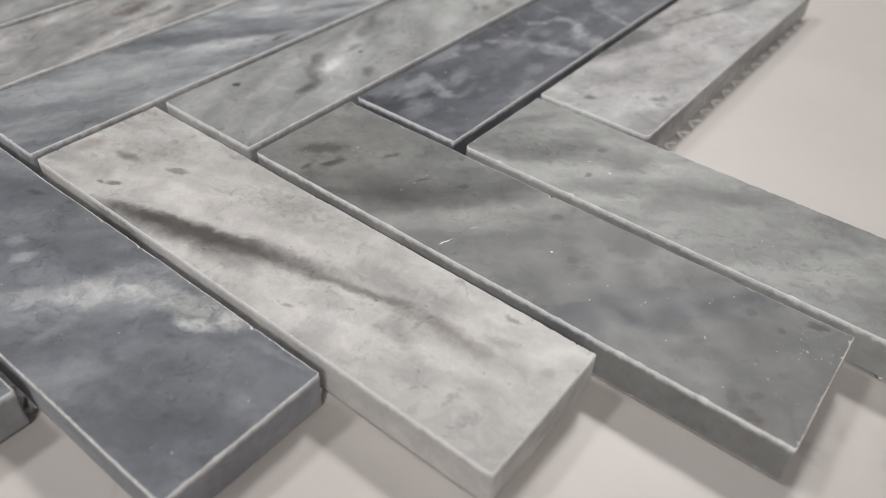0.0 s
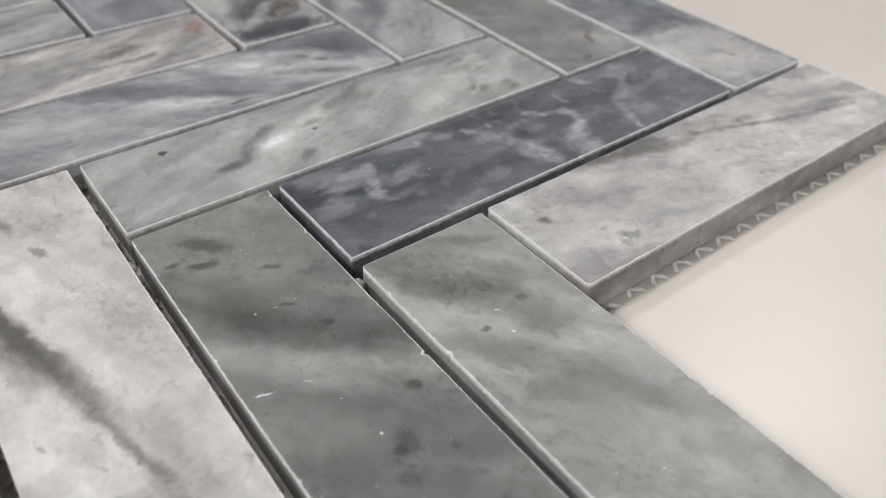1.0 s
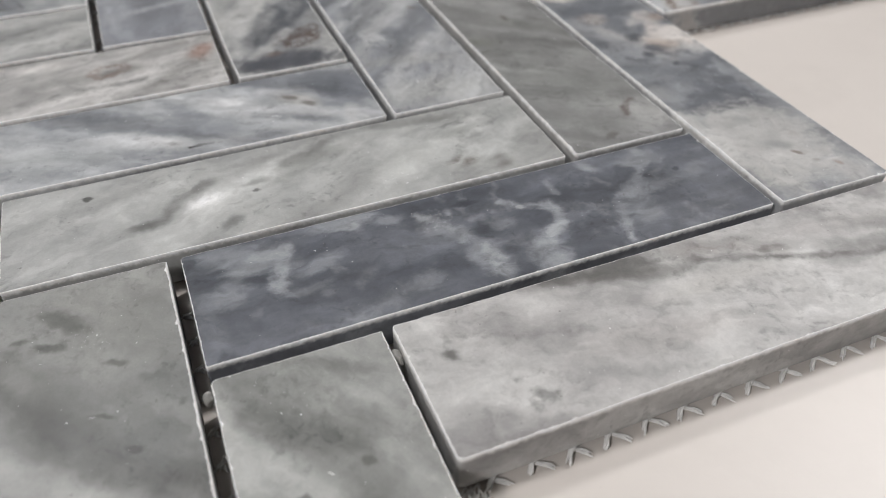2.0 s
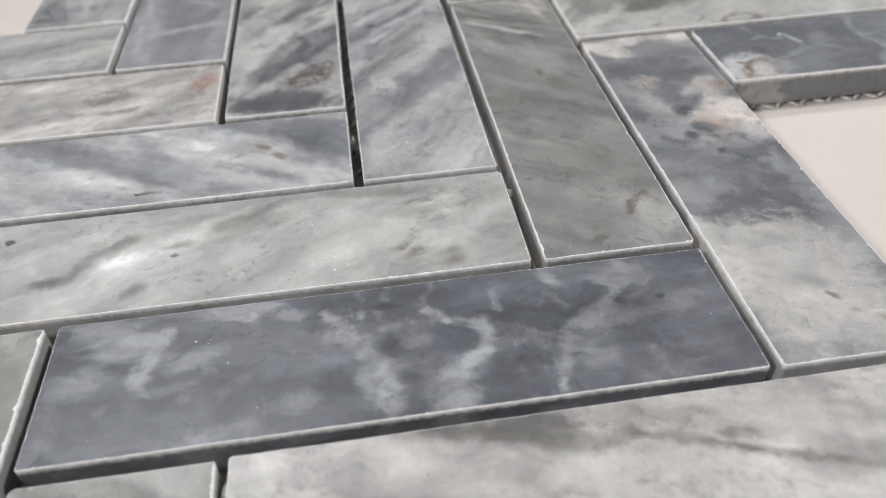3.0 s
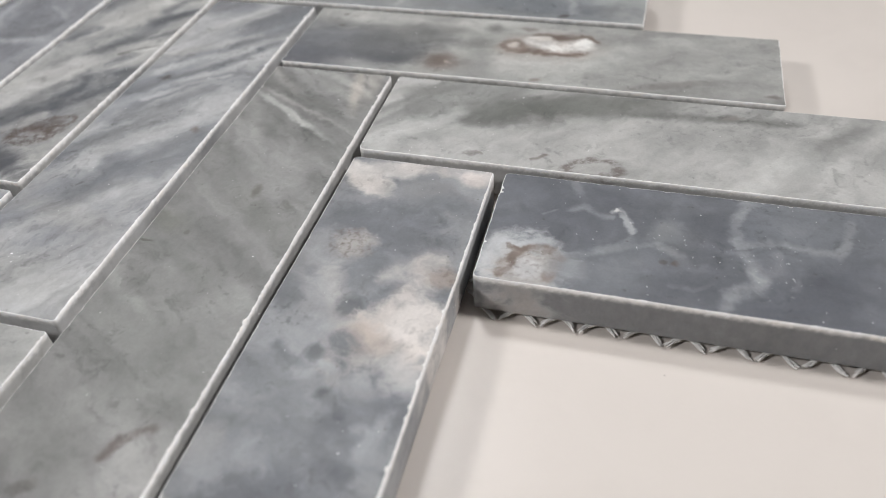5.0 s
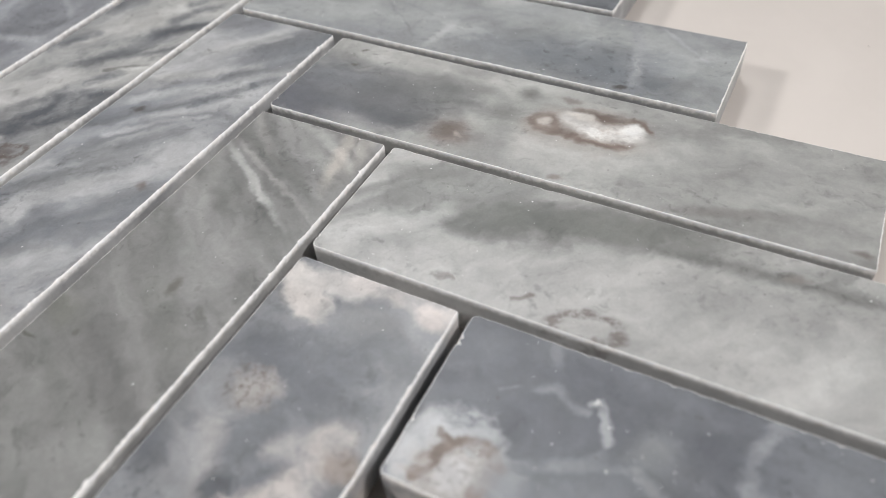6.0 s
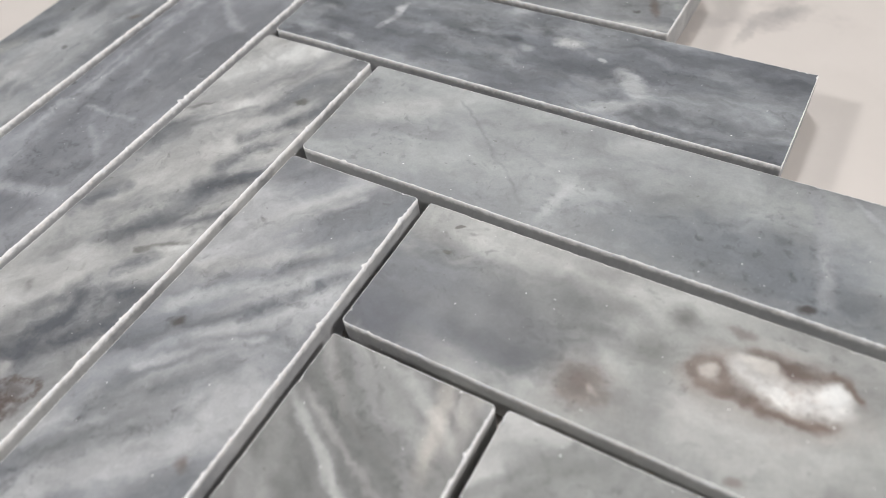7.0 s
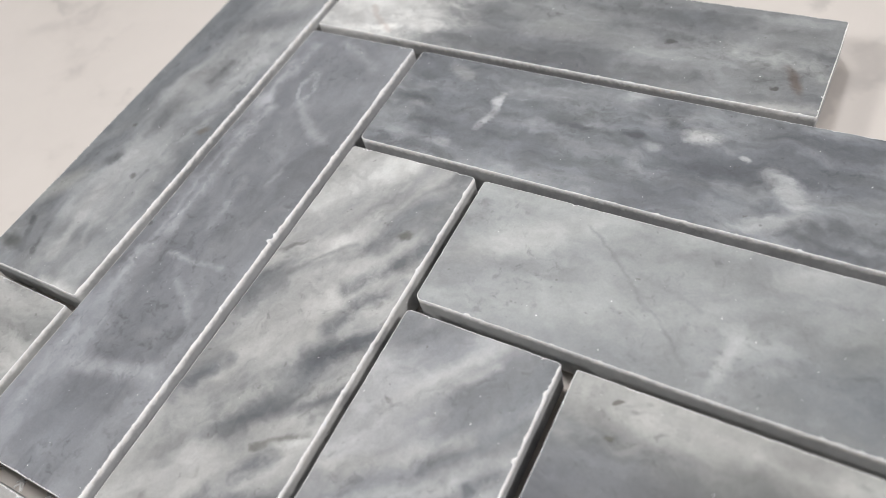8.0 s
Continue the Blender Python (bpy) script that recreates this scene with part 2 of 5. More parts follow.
structure("wall_west", box(-2.3, -2.2, -1.8, 2.0, 0.0, 2.5), WALL_PAINT, "plain pale grey painted wall of the room")
structure("wall_east", box(2.0, 2.1, -1.8, 2.0, 0.0, 2.5), WALL_PAINT, "plain pale grey painted wall of the room")
structure("counter_base", box(-0.7, 0.85, -0.5, 0.65, 0.0, COUNTER - 0.03), CABINET_PAINT, "plain pale painted base below the worktop")
structure("worktop", box(-0.75, 0.9, -0.55, 0.7, COUNTER - 0.03, COUNTER, 0.002), WHITE_STONE, "warm white polished stone worktop with faint grey veins")


# ---- the mosaic sheet ----
sheet = tagged(new("mosaic_sheet"), "herringbone mosaic sheet of grey marble tiles on white worktop", "mosaic tile")
sheet.location = (2.4 * P, 2.0 * P, COUNTER)
sheet_in = Matrix.Translation(sheet.location).inverted()


def tile_mesh(seed, corners=(0.5, 0.5, 0.5, 0.5), arris=0.00027, blunt=1.0):
    """A sawn marble strip, its length along x, its foot at z = -THICK, with a thin, crumbled upper edge.
    corners: radii in millimetres, round from the end of the near side. blunt: how much wider its first long edge is worn."""
    a, b = LONG, WIDE
    ring = []
    step = 0.0003
    sides = (((0, 0), (1, 0), a, -90), ((a, 0), (0, 1), b, 0), ((a, b), (-1, 0), a, 90), ((0, b), (0, -1), b, 180))
    counts = []
    for i_side, ((x, y), (dx, dy), length, turn) in enumerate(sides):
        r0, r1 = corners[i_side - 1] / 1000, corners[i_side] / 1000
        count = int(length / step)
        counts.append(count)
        for i in range(count + 1):
            d = r0 + (length - r0 - r1) * i / count
            ring.append((Vector((x + dx * d, y + dy * d, 0)), Vector((dy, -dx, 0)), blunt if i_side == 0 else 1.0))
        cx, cy = x + dx * length - dx * r1 - dy * r1, y + dy * length - dy * r1 + dx * r1
        for k in range(1, 5):
            ang = radians(turn + 18 * k)
            out = Vector((math.cos(ang), math.sin(ang), 0))
            ring.append((Vector((cx, cy, 0)) + out * r1, out, min(1.0, r1 / arris * 0.5)))
    bm = bmesh.new()
    profile = ((0, -THICK), (0, -1.5), (0.1, -0.62), (0.38, -0.2), (0.75, -0.03), (1.15, 0.0))
    rings = [[] for _ in profile]
    for at, out, hold in ring:
        q = at * 1000 + Vector((seed * 31.7, seed * 11.3, 0))
        crumb = max(0.0, noise.noise(q * 2.6) - 0.2) * 1.3 + max(0.0, noise.noise(q * 0.7) - 0.34) * 1.8
        crumb += max(0.0, noise.noise(q * 1.1 + Vector((40, 0, 0))) - 0.46) * 5.0
        wave = noise.noise(q * 0.05) * 0.00012 + noise.noise(q * 0.4) * 0.00002
        cut = arris * hold * (0.7 + 0.35 * noise.noise(q * 0.35) + 0.25 * noise.noise(q * 1.9) + crumb)
        spot = min(range(4), key=lambda e: (at - Vector(((a, a, 0, 0)[e], (0, b, b, 0)[e], 0))).length)
        away = (at - Vector(((a, a, 0, 0)[spot], (0, b, b, 0)[spot], 0))).length
        cut = max(min(cut, max(corners[spot] * 0.0006, away * 0.4)), 0.00007)
        rag = noise.noise(q * 3.1) * 0.00003 * hold
        for level, (row, (inset, z)) in enumerate(zip(rings, profile)):
            drop = z if level == 0 else z * cut
            row.append(bm.verts.new(at + out * (wave - inset * cut + (rag if level in (2, 3) else 0)) + Vector((0, 0, drop))))
    n = len(ring)
    for low, high in zip(rings, rings[1:]):
        for i in range(n):
            bm.faces.new((low[i], low[(i + 1) % n], high[(i + 1) % n], high[i])).smooth = low is not rings[0]
    # the upper face: strips across the width, a fan at each end
    top = rings[-1]
    long_count, short_count = counts[0], counts[1]
    far_side = long_count + 5 + short_count + 5
    reach = 36
    low = top[:long_count + 1]
    high = top[far_side:far_side + long_count + 1][::-1]
    for i in range(reach, long_count - reach):
        bm.faces.new((low[i], low[i + 1], high[i + 1], high[i]))
    for rim, x in ((low[long_count - reach:] + top[long_count + 1:far_side] + high[long_count - reach:][::-1], a - reach * step * 0.6), (high[:reach + 1][::-1] + top[far_side + long_count + 1:] + low[:reach + 1], reach * step * 0.6)):
        hub = bm.verts.new((x, b / 2, 0))
        for p, q in zip(rim, rim[1:] + rim[:1]):
            bm.faces.new((hub, p, q))
    bm.faces.new(rings[0][::-1])
    return bm


def place_of(row, k):
    """The corner and turn of tile k in its row: h, j lie along x; w, s along y."""
    reach = LONG + GAP
    m = {"h": 0, "j": 1, "w": -1, "s": 0}[row]
    if row in "hj":
        return pose(-k * P + m * reach, k * P + m * reach, TOP)
    return pose(-k * P + reach + m * reach + WIDE, k * P + m * reach, TOP, 0, 0, 90)


TILES = []


# corners that are worn rounder than the others, in millimetres
ROUND = {("s", 1): (0.6, 0.4, 0.7, 0.9), ("s", 2): (0.5, 0.9, 0.5, 0.5), ("s", 0): (0.5, 1.0, 0.6, 0.9), ("j", 0): (0.5, 0.5, 0.6, 1.2), ("j", 1): (0.5, 0.5, 0.5, 0.9),
         ("j", 2): (0.3, 0.3, 0.6, 1.2), ("j", 3): (0.3, 0.3, 0.8, 1.1), ("j", -1): (0.5, 0.5, 0.9, 0.8), ("s", 3): (0.5, 0.8, 0.5, 0.5), ("s", 4): (0.5, 0.9, 0.6, 0.5),
         ("w", 0): (0.4, 0.9, 0.5, 0.4), ("w", 1): (0.4, 0.8, 0.4, 0.3), ("w", 2): (0.5, 0.9, 0.8, 0.4), ("h", -1): (0.4, 0.4, 0.5, 0.9), ("h", 0): (0.5, 0.3, 0.6, 0.4)}


def tile(row, k, material, label="", shift=(0, 0, 0)):
    ob = part("tile", tile_mesh(len(TILES) + 1, ROUND.get((row, k), (0.5, 0.5, 0.5, 0.5)), blunt=1.7 if row in "ws" else 1.0), material, sheet, label)
    ob.matrix_local = sheet_in @ place_of(row, k) @ pose(shift[0], shift[1], 0, 0, 0, shift[2])
    TILES.append(ob)
    return ob

# tiles, row by row
m = Marble("marble_pale", (196, 195, 193), (152, 150, 149), -16, 2.5, .085, .54, .18, .4)
m.vein(((27.1, 25.9), (36.8, 24.4), (44.3, 23.6)), 1.5, (89, 88, 86), .9, .45)
m.vein(((37.0, 25.3), (44.4, 23.9), (52.7, 22.9)), 2.2, (104, 103, 101), .8, .6)
m.vein(((51.4, 23.8), (59.3, 21.8), (68.0, 18.5)), 1.6, (144, 139, 136), .75, .6)
m.patch(64.9, 18.4, 1.4, 0.90, -13, (101, 98, 95), .7, .5)
m.patch(38.4, 22.7, 16.0, 1.70, -14, (104, 103, 100), .8, .6)
m.vein(((53.0, 20.6), (65.9, 16.3), (78.9, 12.2), (94.0, 8.3)), 0.8, (113, 111, 109), .9, .45)
m.patch(85.5, 12.7, 11.1, 1.50, -15, (126, 125, 123), .7, .5)
m.patch(83.9, 18.7, 17.8, 2.20, -13, (160, 157, 155), .6, .5)
m.patch(52.4, 15.2, 10.5, 2.00, -2, (202, 200, 196), .6, .5)
m.patch(6.1, 17.1, 1.3, 0.90, -38, (101, 99, 96), .8, .4)
m.flecks(11.2, 16.9, 7.4, 4.00, -18, (121, 120, 117), 0.6, .6)
m.flecks(33.3, 13.3, 15.1, 4.00, -5, (136, 134, 133), 0.72, .5)
m.flecks(62.4, 11.3, 13.1, 3.00, -9, (136, 134, 133), 0.63, .6)
m.flecks(14.6, 6.6, 6.1, 4.00, -10, (104, 103, 101), 0.65, .6)
m.patch(15.9, 5.5, 1.8, 0.80, -39, (111, 111, 109), .7, .4)
m.patch(38.5, 8.6, 11.9, 3.00, -7, (178, 174, 171), .5, .5)
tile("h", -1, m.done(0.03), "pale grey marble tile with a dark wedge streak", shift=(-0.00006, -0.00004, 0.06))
m = Marble("marble_storm", (116, 119, 126), (84, 87, 94), -2, 3.2, .09, .44, .18, .5, vein=.15, crisp=.7)
m.patch(10.5, 20.4, 7.1, 3.2, 2, (138, 141, 146), 0.83, 0.37)
m.patch(5.2, 23.9, 6.8, 2.0, 0, (138, 141, 146), 0.66, 0.37)
m.patch(27.5, 25.1, 5.3, 2.0, 1, (150, 153, 157), 0.83, 0.37)
m.patch(29.3, 23.0, 1.9, 1.3, -3, (163, 166, 169), 0.77, 0.37)
m.patch(35.6, 22.2, 2.5, 1.2, -2, (138, 141, 146), 0.83, 0.37)
m.patch(3.0, 18.6, 4.5, 2.0, 1, (70, 73, 80), 0.94, 0.34)
m.patch(1.1, 23.5, 1.8, 1.6, 74, (70, 73, 80), 0.88, 0.37)
m.patch(11.3, 15.5, 3.8, 1.0, -2, (70, 73, 80), 0.94, 0.31)
m.patch(20.6, 20.0, 5.4, 2.2, 2, (80, 83, 90), 0.77, 0.37)
m.vein(((16.3, 20.4), (15.6, 17.5), (14.6, 14.9), (13.8, 12.6)), 1.6, (150, 153, 157), 0.95, 0.37)
m.patch(13.7, 21.2, 3.1, 1.4, 6, (163, 166, 169), 0.77, 0.37)
m.patch(10.4, 18.6, 4.1, 1.0, 0, (150, 153, 157), 0.83, 0.37)
m.patch(21.5, 15.4, 3.7, 1.6, 20, (138, 141, 146), 0.77, 0.43)
m.patch(18.8, 10.5, 3.9, 1.0, 6, (138, 141, 146), 0.61, 0.43)
m.patch(5.3, 13.7, 3.1, 2.4, 17, (138, 141, 146), 0.77, 0.43)
m.vein(((1.8, 13.5), (2.4, 8.4), (2.8, 3.7)), 1.2, (126, 129, 134), 0.62, 0.50)
m.vein(((22.2, 0.9), (28.0, 1.7), (32.5, 3.7), (37.9, 4.8)), 1.6, (138, 141, 146), 0.78, 0.50)
m.patch(35.6, 2.0, 3.8, 1.4, 2, (88, 91, 97), 0.66, 0.43)
m.patch(36.3, 4.5, 2.4, 1.4, 9, (138, 141, 146), 0.66, 0.43)
m.vein(((40.8, 21.2), (43.0, 19.4), (45.0, 16.7), (46.3, 14.1)), 0.8, (163, 166, 169), 1.00, 0.37)
m.vein(((46.8, 20.7), (45.1, 18.3)), 0.6, (138, 141, 146), 0.78, 0.43)
m.vein(((45.9, 14.9), (47.0, 12.0), (48.3, 9.4), (49.0, 5.3), (49.4, 3.1)), 2.0, (150, 153, 157), 0.95, 0.46)
m.vein(((48.1, 9.6), (49.4, 6.7), (49.3, 3.9)), 1.0, (163, 166, 169), 0.84, 0.43)
m.patch(46.7, 7.8, 2.6, 1.4, 69, (138, 141, 146), 0.77, 0.50)
m.patch(42.1, 14.0, 5.1, 1.2, 2, (120, 123, 129), 0.55, 0.50)
m.vein(((50.6, 26.1), (50.5, 22.6)), 0.6, (126, 129, 134), 0.78, 0.43)
m.patch(50.8, 21.6, 2.2, 0.8, -3, (70, 73, 80), 0.77, 0.31)
m.patch(50.5, 13.4, 1.9, 1.8, 58, (70, 73, 80), 0.66, 0.37)
m.patch(52.4, 7.3, 1.8, 1.4, -34, (70, 73, 80), 0.66, 0.37)
m.patch(54.6, 13.6, 2.3, 1.3, 7, (138, 141, 146), 0.83, 0.43)
m.vein(((56.6, 19.7), (58.4, 18.1), (60.2, 16.6), (64.1, 15.6)), 0.8, (150, 153, 157), 0.95, 0.37)
m.patch(59.5, 16.8, 0.9, 0.6, -32, (180, 182, 184), 0.88, 0.37)
m.vein(((64.1, 15.6), (65.3, 13.3), (65.0, 10.8), (63.5, 8.9), (60.3, 8.4), (58.9, 5.9)), 1.2, (150, 153, 157), 0.95, 0.43)
m.vein(((59.0, 6.5), (57.4, 3.9), (57.9, 1.0)), 2.2, (150, 153, 157), 0.95, 0.46)
m.patch(58.5, 1.9, 3.1, 1.6, 2, (150, 153, 157), 0.83, 0.43)
m.vein(((63.4, 9.4), (61.2, 8.4)), 1.0, (163, 166, 169), 0.78, 0.37)
m.vein(((65.2, 11.7), (68.4, 10.9), (72.0, 11.9)), 0.7, (138, 141, 146), 0.84, 0.43)
m.vein(((67.3, 21.8), (67.6, 17.9)), 0.6, (126, 129, 134), 0.78, 0.43)
m.patch(67.6, 7.3, 4.2, 2.4, 5, (78, 81, 88), 0.66, 0.43)
m.vein(((73.7, 27.1), (76.3, 24.7), (78.1, 21.8)), 1.0, (138, 141, 146), 0.90, 0.37)
m.patch(76.6, 23.2, 1.9, 0.9, -32, (150, 153, 157), 0.77, 0.43)
m.patch(88.4, 22.0, 4.9, 2.2, -8, (138, 141, 146), 0.94, 0.37)
m.patch(88.7, 24.4, 1.8, 1.2, -61, (150, 153, 157), 0.77, 0.43)
m.patch(87.0, 20.6, 2.3, 1.0, -2, (150, 153, 157), 0.77, 0.37)
m.vein(((87.2, 19.9), (85.0, 16.4), (82.4, 14.4), (78.6, 12.4), (76.2, 9.1), (75.0, 6.0)), 1.2, (138, 141, 146), 0.90, 0.46)
m.patch(82.6, 13.2, 3.4, 2.0, 0, (138, 141, 146), 0.88, 0.43)
m.patch(80.6, 7.2, 3.2, 2.6, 34, (138, 141, 146), 0.88, 0.43)
m.vein(((75.2, 6.0), (73.9, 1.8)), 0.8, (150, 153, 157), 0.95, 0.43)
m.vein(((86.0, 13.2), (90.4, 13.0), (95.2, 14.0), (98.3, 16.0)), 1.2, (128, 131, 136), 0.78, 0.50)
m.patch(85.3, 8.6, 4.3, 1.4, -1, (82, 85, 91), 0.77, 0.37)
m.patch(86.9, 16.1, 1.0, 0.7, -45, (70, 73, 80), 0.77, 0.31)
m.patch(93.3, 16.2, 0.8, 0.5, 0, (70, 73, 80), 0.88, 0.31)
m.patch(96.2, 5.6, 4.5, 2.2, 4, (118, 121, 127), 0.66, 0.50)
m.patch(97.7, 22.7, 4.4, 2.4, 4, (88, 92, 100), 0.77, 0.43)
m.flecks(43.2, 19.0, 3.7, 3.0, 19, (200, 202, 204), 0.35, 1.30)
m.flecks(21.7, 21.6, 6.0, 4.0, 1, (215, 216, 217), 0.80, 1.60, 0.68)
m.flecks(87.4, 20.5, 5.8, 4.0, 3, (205, 206, 208), 0.50, 1.50, 0.66)
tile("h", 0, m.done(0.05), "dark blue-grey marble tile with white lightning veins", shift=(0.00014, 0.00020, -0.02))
m = Marble("marble_sage", (179, 180, 178), (143, 143, 141), 23, 3.5, .07, .56, .18, .4)
m.vein(((24.0, 3.1), (32.1, 6.2), (39.4, 12.7), (47.5, 17.3)), 2.4, (200, 201, 199), .75, .6)
m.patch(34.6, 12.0, 4.4, 3.00, 17, (213, 213, 211), .75, .6)
m.patch(34.3, 11.9, 3.1, 1.40, 22, (246, 246, 246), .95, .5)
m.flecks(34.6, 12.1, 4.0, 2.50, 22, (246, 246, 246), 0.42, .8)
m.vein(((21.7, 8.8), (26.9, 9.6), (30.1, 14.4), (36.3, 17.3)), 0.9, (123, 123, 121), .8, .5)
m.patch(24.2, 8.6, 2.9, 1.30, 3, (108, 108, 106), .75, .5)
m.patch(38.1, 4.1, 2.1, 1.10, 28, (115, 116, 114), .75, .45)
m.patch(44.6, 14.9, 2.6, 0.90, 9, (125, 126, 123), .7, .5)
m.vein(((51.2, 19.4), (56.2, 20.3), (60.6, 23.5)), 1.3, (123, 123, 121), .8, .45)
m.patch(47.5, 22.1, 4.5, 1.00, 4, (140, 140, 138), .6, .5)
m.vein(((62.2, 24.9), (68.4, 25.0), (75.7, 23.6)), 0.9, (135, 136, 134), .6, .5)
m.vein(((64.3, 1.8), (73.9, 8.5), (84.0, 12.8)), 2.0, (196, 197, 195), .5, .6)
m.patch(85.9, 19.1, 6.0, 1.30, 24, (125, 126, 124), .6, .5)
m.patch(98.7, 19.2, 5.7, 3.00, 7, (135, 136, 134), .6, .5)
m.patch(82.0, 23.3, 5.3, 0.80, -1, (136, 136, 134), .6, .5)
m.patch(43.9, 12.1, 0.7, 0.50, 8, (89, 89, 87), .8, .4)
m.patch(84.7, 5.8, 1.6, 1.00, 30, (110, 104, 97), .8, .9)
m.flecks(85.0, 5.8, 3.0, 1.60, 37, (64, 61, 57), 0.42, 1.2)
m.patch(90.9, 2.3, 1.8, 0.90, 17, (112, 110, 106), .75, .8)
m.patch(82.3, 7.4, 1.4, 0.70, 27, (112, 106, 101), .8, .8)
m.flecks(82.4, 7.3, 2.0, 1.40, 36, (75, 69, 63), 0.42, 1.2)
m.patch(90.8, 4.6, 1.3, 0.70, 12, (120, 118, 114), .7, .8)
m.flecks(67.8, 17.5, 2.5, 2.40, 8, (246, 246, 246), 1, 1.5, 0.7)
m.flecks(73.3, 5.4, 6.2, 3.00, 6, (246, 246, 246), 1, 1.5, 0.7)
m.flecks(83.5, 11.8, 3.0, 2.00, 29, (246, 246, 246), 1, 1.5, 0.7)
m.patch(14.3, 21.0, 0.8, 0.70, -22, (65, 64, 61), .85, .3)
m.patch(56.2, 18.6, 6.6, 1.8, 6, (140, 141, 138), 0.77, 0.56)
m.patch(79.7, 24.0, 11.2, 1.6, -7, (140, 141, 138), 0.72, 0.56)
m.patch(51.2, 14.7, 4.4, 1.0, 17, (146, 147, 144), 0.66, 0.56)
m.patch(86.6, 16.4, 3.6, 1.2, 16, (140, 141, 137), 0.72, 0.56)
m.patch(75.2, 11.2, 10.6, 2.6, 14, (184, 185, 182), 0.55, 0.56)
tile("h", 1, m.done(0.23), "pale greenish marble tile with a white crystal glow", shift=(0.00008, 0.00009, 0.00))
m = Marble("marble_streaked", (184, 186, 187), (124, 127, 132), -26, 4, .075, .5, .15, .45)
m.patch(95.0, 18.3, 10.1, 4.50, -41, (105, 108, 114), .85, .45)
m.patch(80.3, 25.3, 4.1, 2.00, -27, (117, 120, 126), .7, .5)
m.patch(63.6, 18.1, 7.1, 2.00, -54, (130, 133, 138), .65, .5)
m.vein(((77.8, 10.5), (85.7, 6.4), (93.3, 2.5)), 1.2, (120, 123, 128), .75, .5)
m.patch(52.2, 9.8, 7.9, 2.60, -23, (190, 191, 192), .85, .5)
m.patch(58.7, 6.3, 5.3, 1.80, -34, (200, 200, 200), .75, .5)
m.patch(41.3, 7.9, 5.4, 2.00, -35, (147, 150, 153), .7, .5)
m.patch(38.6, 22.9, 5.0, 1.40, -27, (150, 152, 155), .6, .5)
m.vein(((59.0, 26.5), (67.8, 21.5), (75.1, 16.5)), 0.8, (195, 197, 198), .9, .45)
m.patch(72.3, 18.1, 3.9, 1.10, -17, (213, 213, 214), .9, .45)
m.vein(((67.2, 17.0), (74.3, 13.1), (82.4, 8.0)), 0.5, (185, 186, 188), .8, .45)
m.vein(((78.1, 13.8), (85.6, 9.7), (93.3, 5.5), (99.7, 1.2)), 0.8, (198, 199, 200), .9, .4)
m.vein(((81.2, 19.9), (88.7, 18.0), (95.0, 10.5), (102.1, 0.8)), 1.3, (180, 181, 183), .85, .45)
m.patch(88.5, 13.9, 3.5, 0.90, -35, (129, 127, 124), .8, .45)
m.flecks(88.2, 13.9, 4.4, 1.40, -39, (89, 84, 79), 0.48, 1.0)
m.vein(((62.6, 3.2), (64.9, 3.5), (67.3, 3.1)), 0.5, (48, 47, 46), .9, .35)
m.patch(68.5, 2.8, 0.6, 0.40, 6, (93, 92, 89), .8, .35)
m.patch(36.1, 9.5, 10.7, 5.00, -14, (172, 175, 175), .5, .5)
m.patch(98.3, 15.4, 9.0, 7.0, -89, (112, 115, 121), 0.99, 0.50)
m.patch(90.1, 21.8, 8.6, 3.0, -7, (122, 125, 130), 0.77, 0.56)
m.patch(67.9, 9.8, 13.1, 3.0, -22, (134, 137, 141), 0.66, 0.56)
m.patch(77.1, 1.9, 8.5, 1.2, -2, (126, 129, 134), 0.66, 0.56)
m.patch(72.6, 19.3, 5.9, 1.5, -27, (198, 199, 200), 0.83, 0.50)
m.patch(85.0, 9.7, 9.9, 1.4, -29, (182, 183, 185), 0.83, 0.56)
m.patch(96.9, 3.3, 4.0, 1.6, 78, (190, 191, 191), 0.88, 0.50)
m.patch(87.3, 13.8, 5.1, 2.2, -40, (170, 169, 167), 0.83, 0.43)
m.patch(85.9, 15.1, 1.7, 0.9, -40, (112, 108, 104), 0.88, 0.43)
m.patch(89.5, 11.3, 1.4, 0.8, -45, (112, 108, 104), 0.83, 0.43)
m.patch(68.9, 3.4, 6.3, 1.4, -14, (178, 179, 180), 0.66, 0.56)
tile("h", 2, m.done(0.20), "blue-grey marble tile with white feathered streaks", shift=(0.00001, 0.00004, 0.01))
m = Marble("marble_rosy", (204, 202, 200), (157, 156, 154), 22, 3.5, .085, .54, .15, .5)
m.vein(((85.6, 3.2), (92.2, 7.8), (99.1, 12.5)), 1.2, (140, 139, 136), .75, .5)
m.vein(((82.1, 18.7), (88.6, 22.1), (96.6, 23.8)), 1.0, (143, 141, 138), .75, .5)
m.patch(74.3, 13.7, 11.6, 1.60, 3, (140, 140, 137), .65, .5)
m.vein(((59.8, 5.8), (71.1, 8.2), (85.6, 7.7)), 1.0, (137, 137, 135), .7, .5)
m.vein(((76.3, 0.2), (85.4, 1.3), (93.7, 1.3)), 0.9, (145, 144, 141), .7, .5)
m.patch(62.9, 22.5, 7.7, 2.00, -2, (216, 213, 210), .6, .5)
m.patch(99.6, 18.2, 3.6, 2.20, 34, (168, 153, 147), .75, .6)
m.flecks(99.5, 18.2, 4.6, 3.20, 40, (125, 110, 103), 0.57, .7)
m.ring(78.2, 14.9, 4.2, 2.40, 18, (136, 123, 117), .8, .5)
m.flecks(78.2, 15.1, 4.4, 2.60, 26, (144, 131, 125), 0.42, .8)
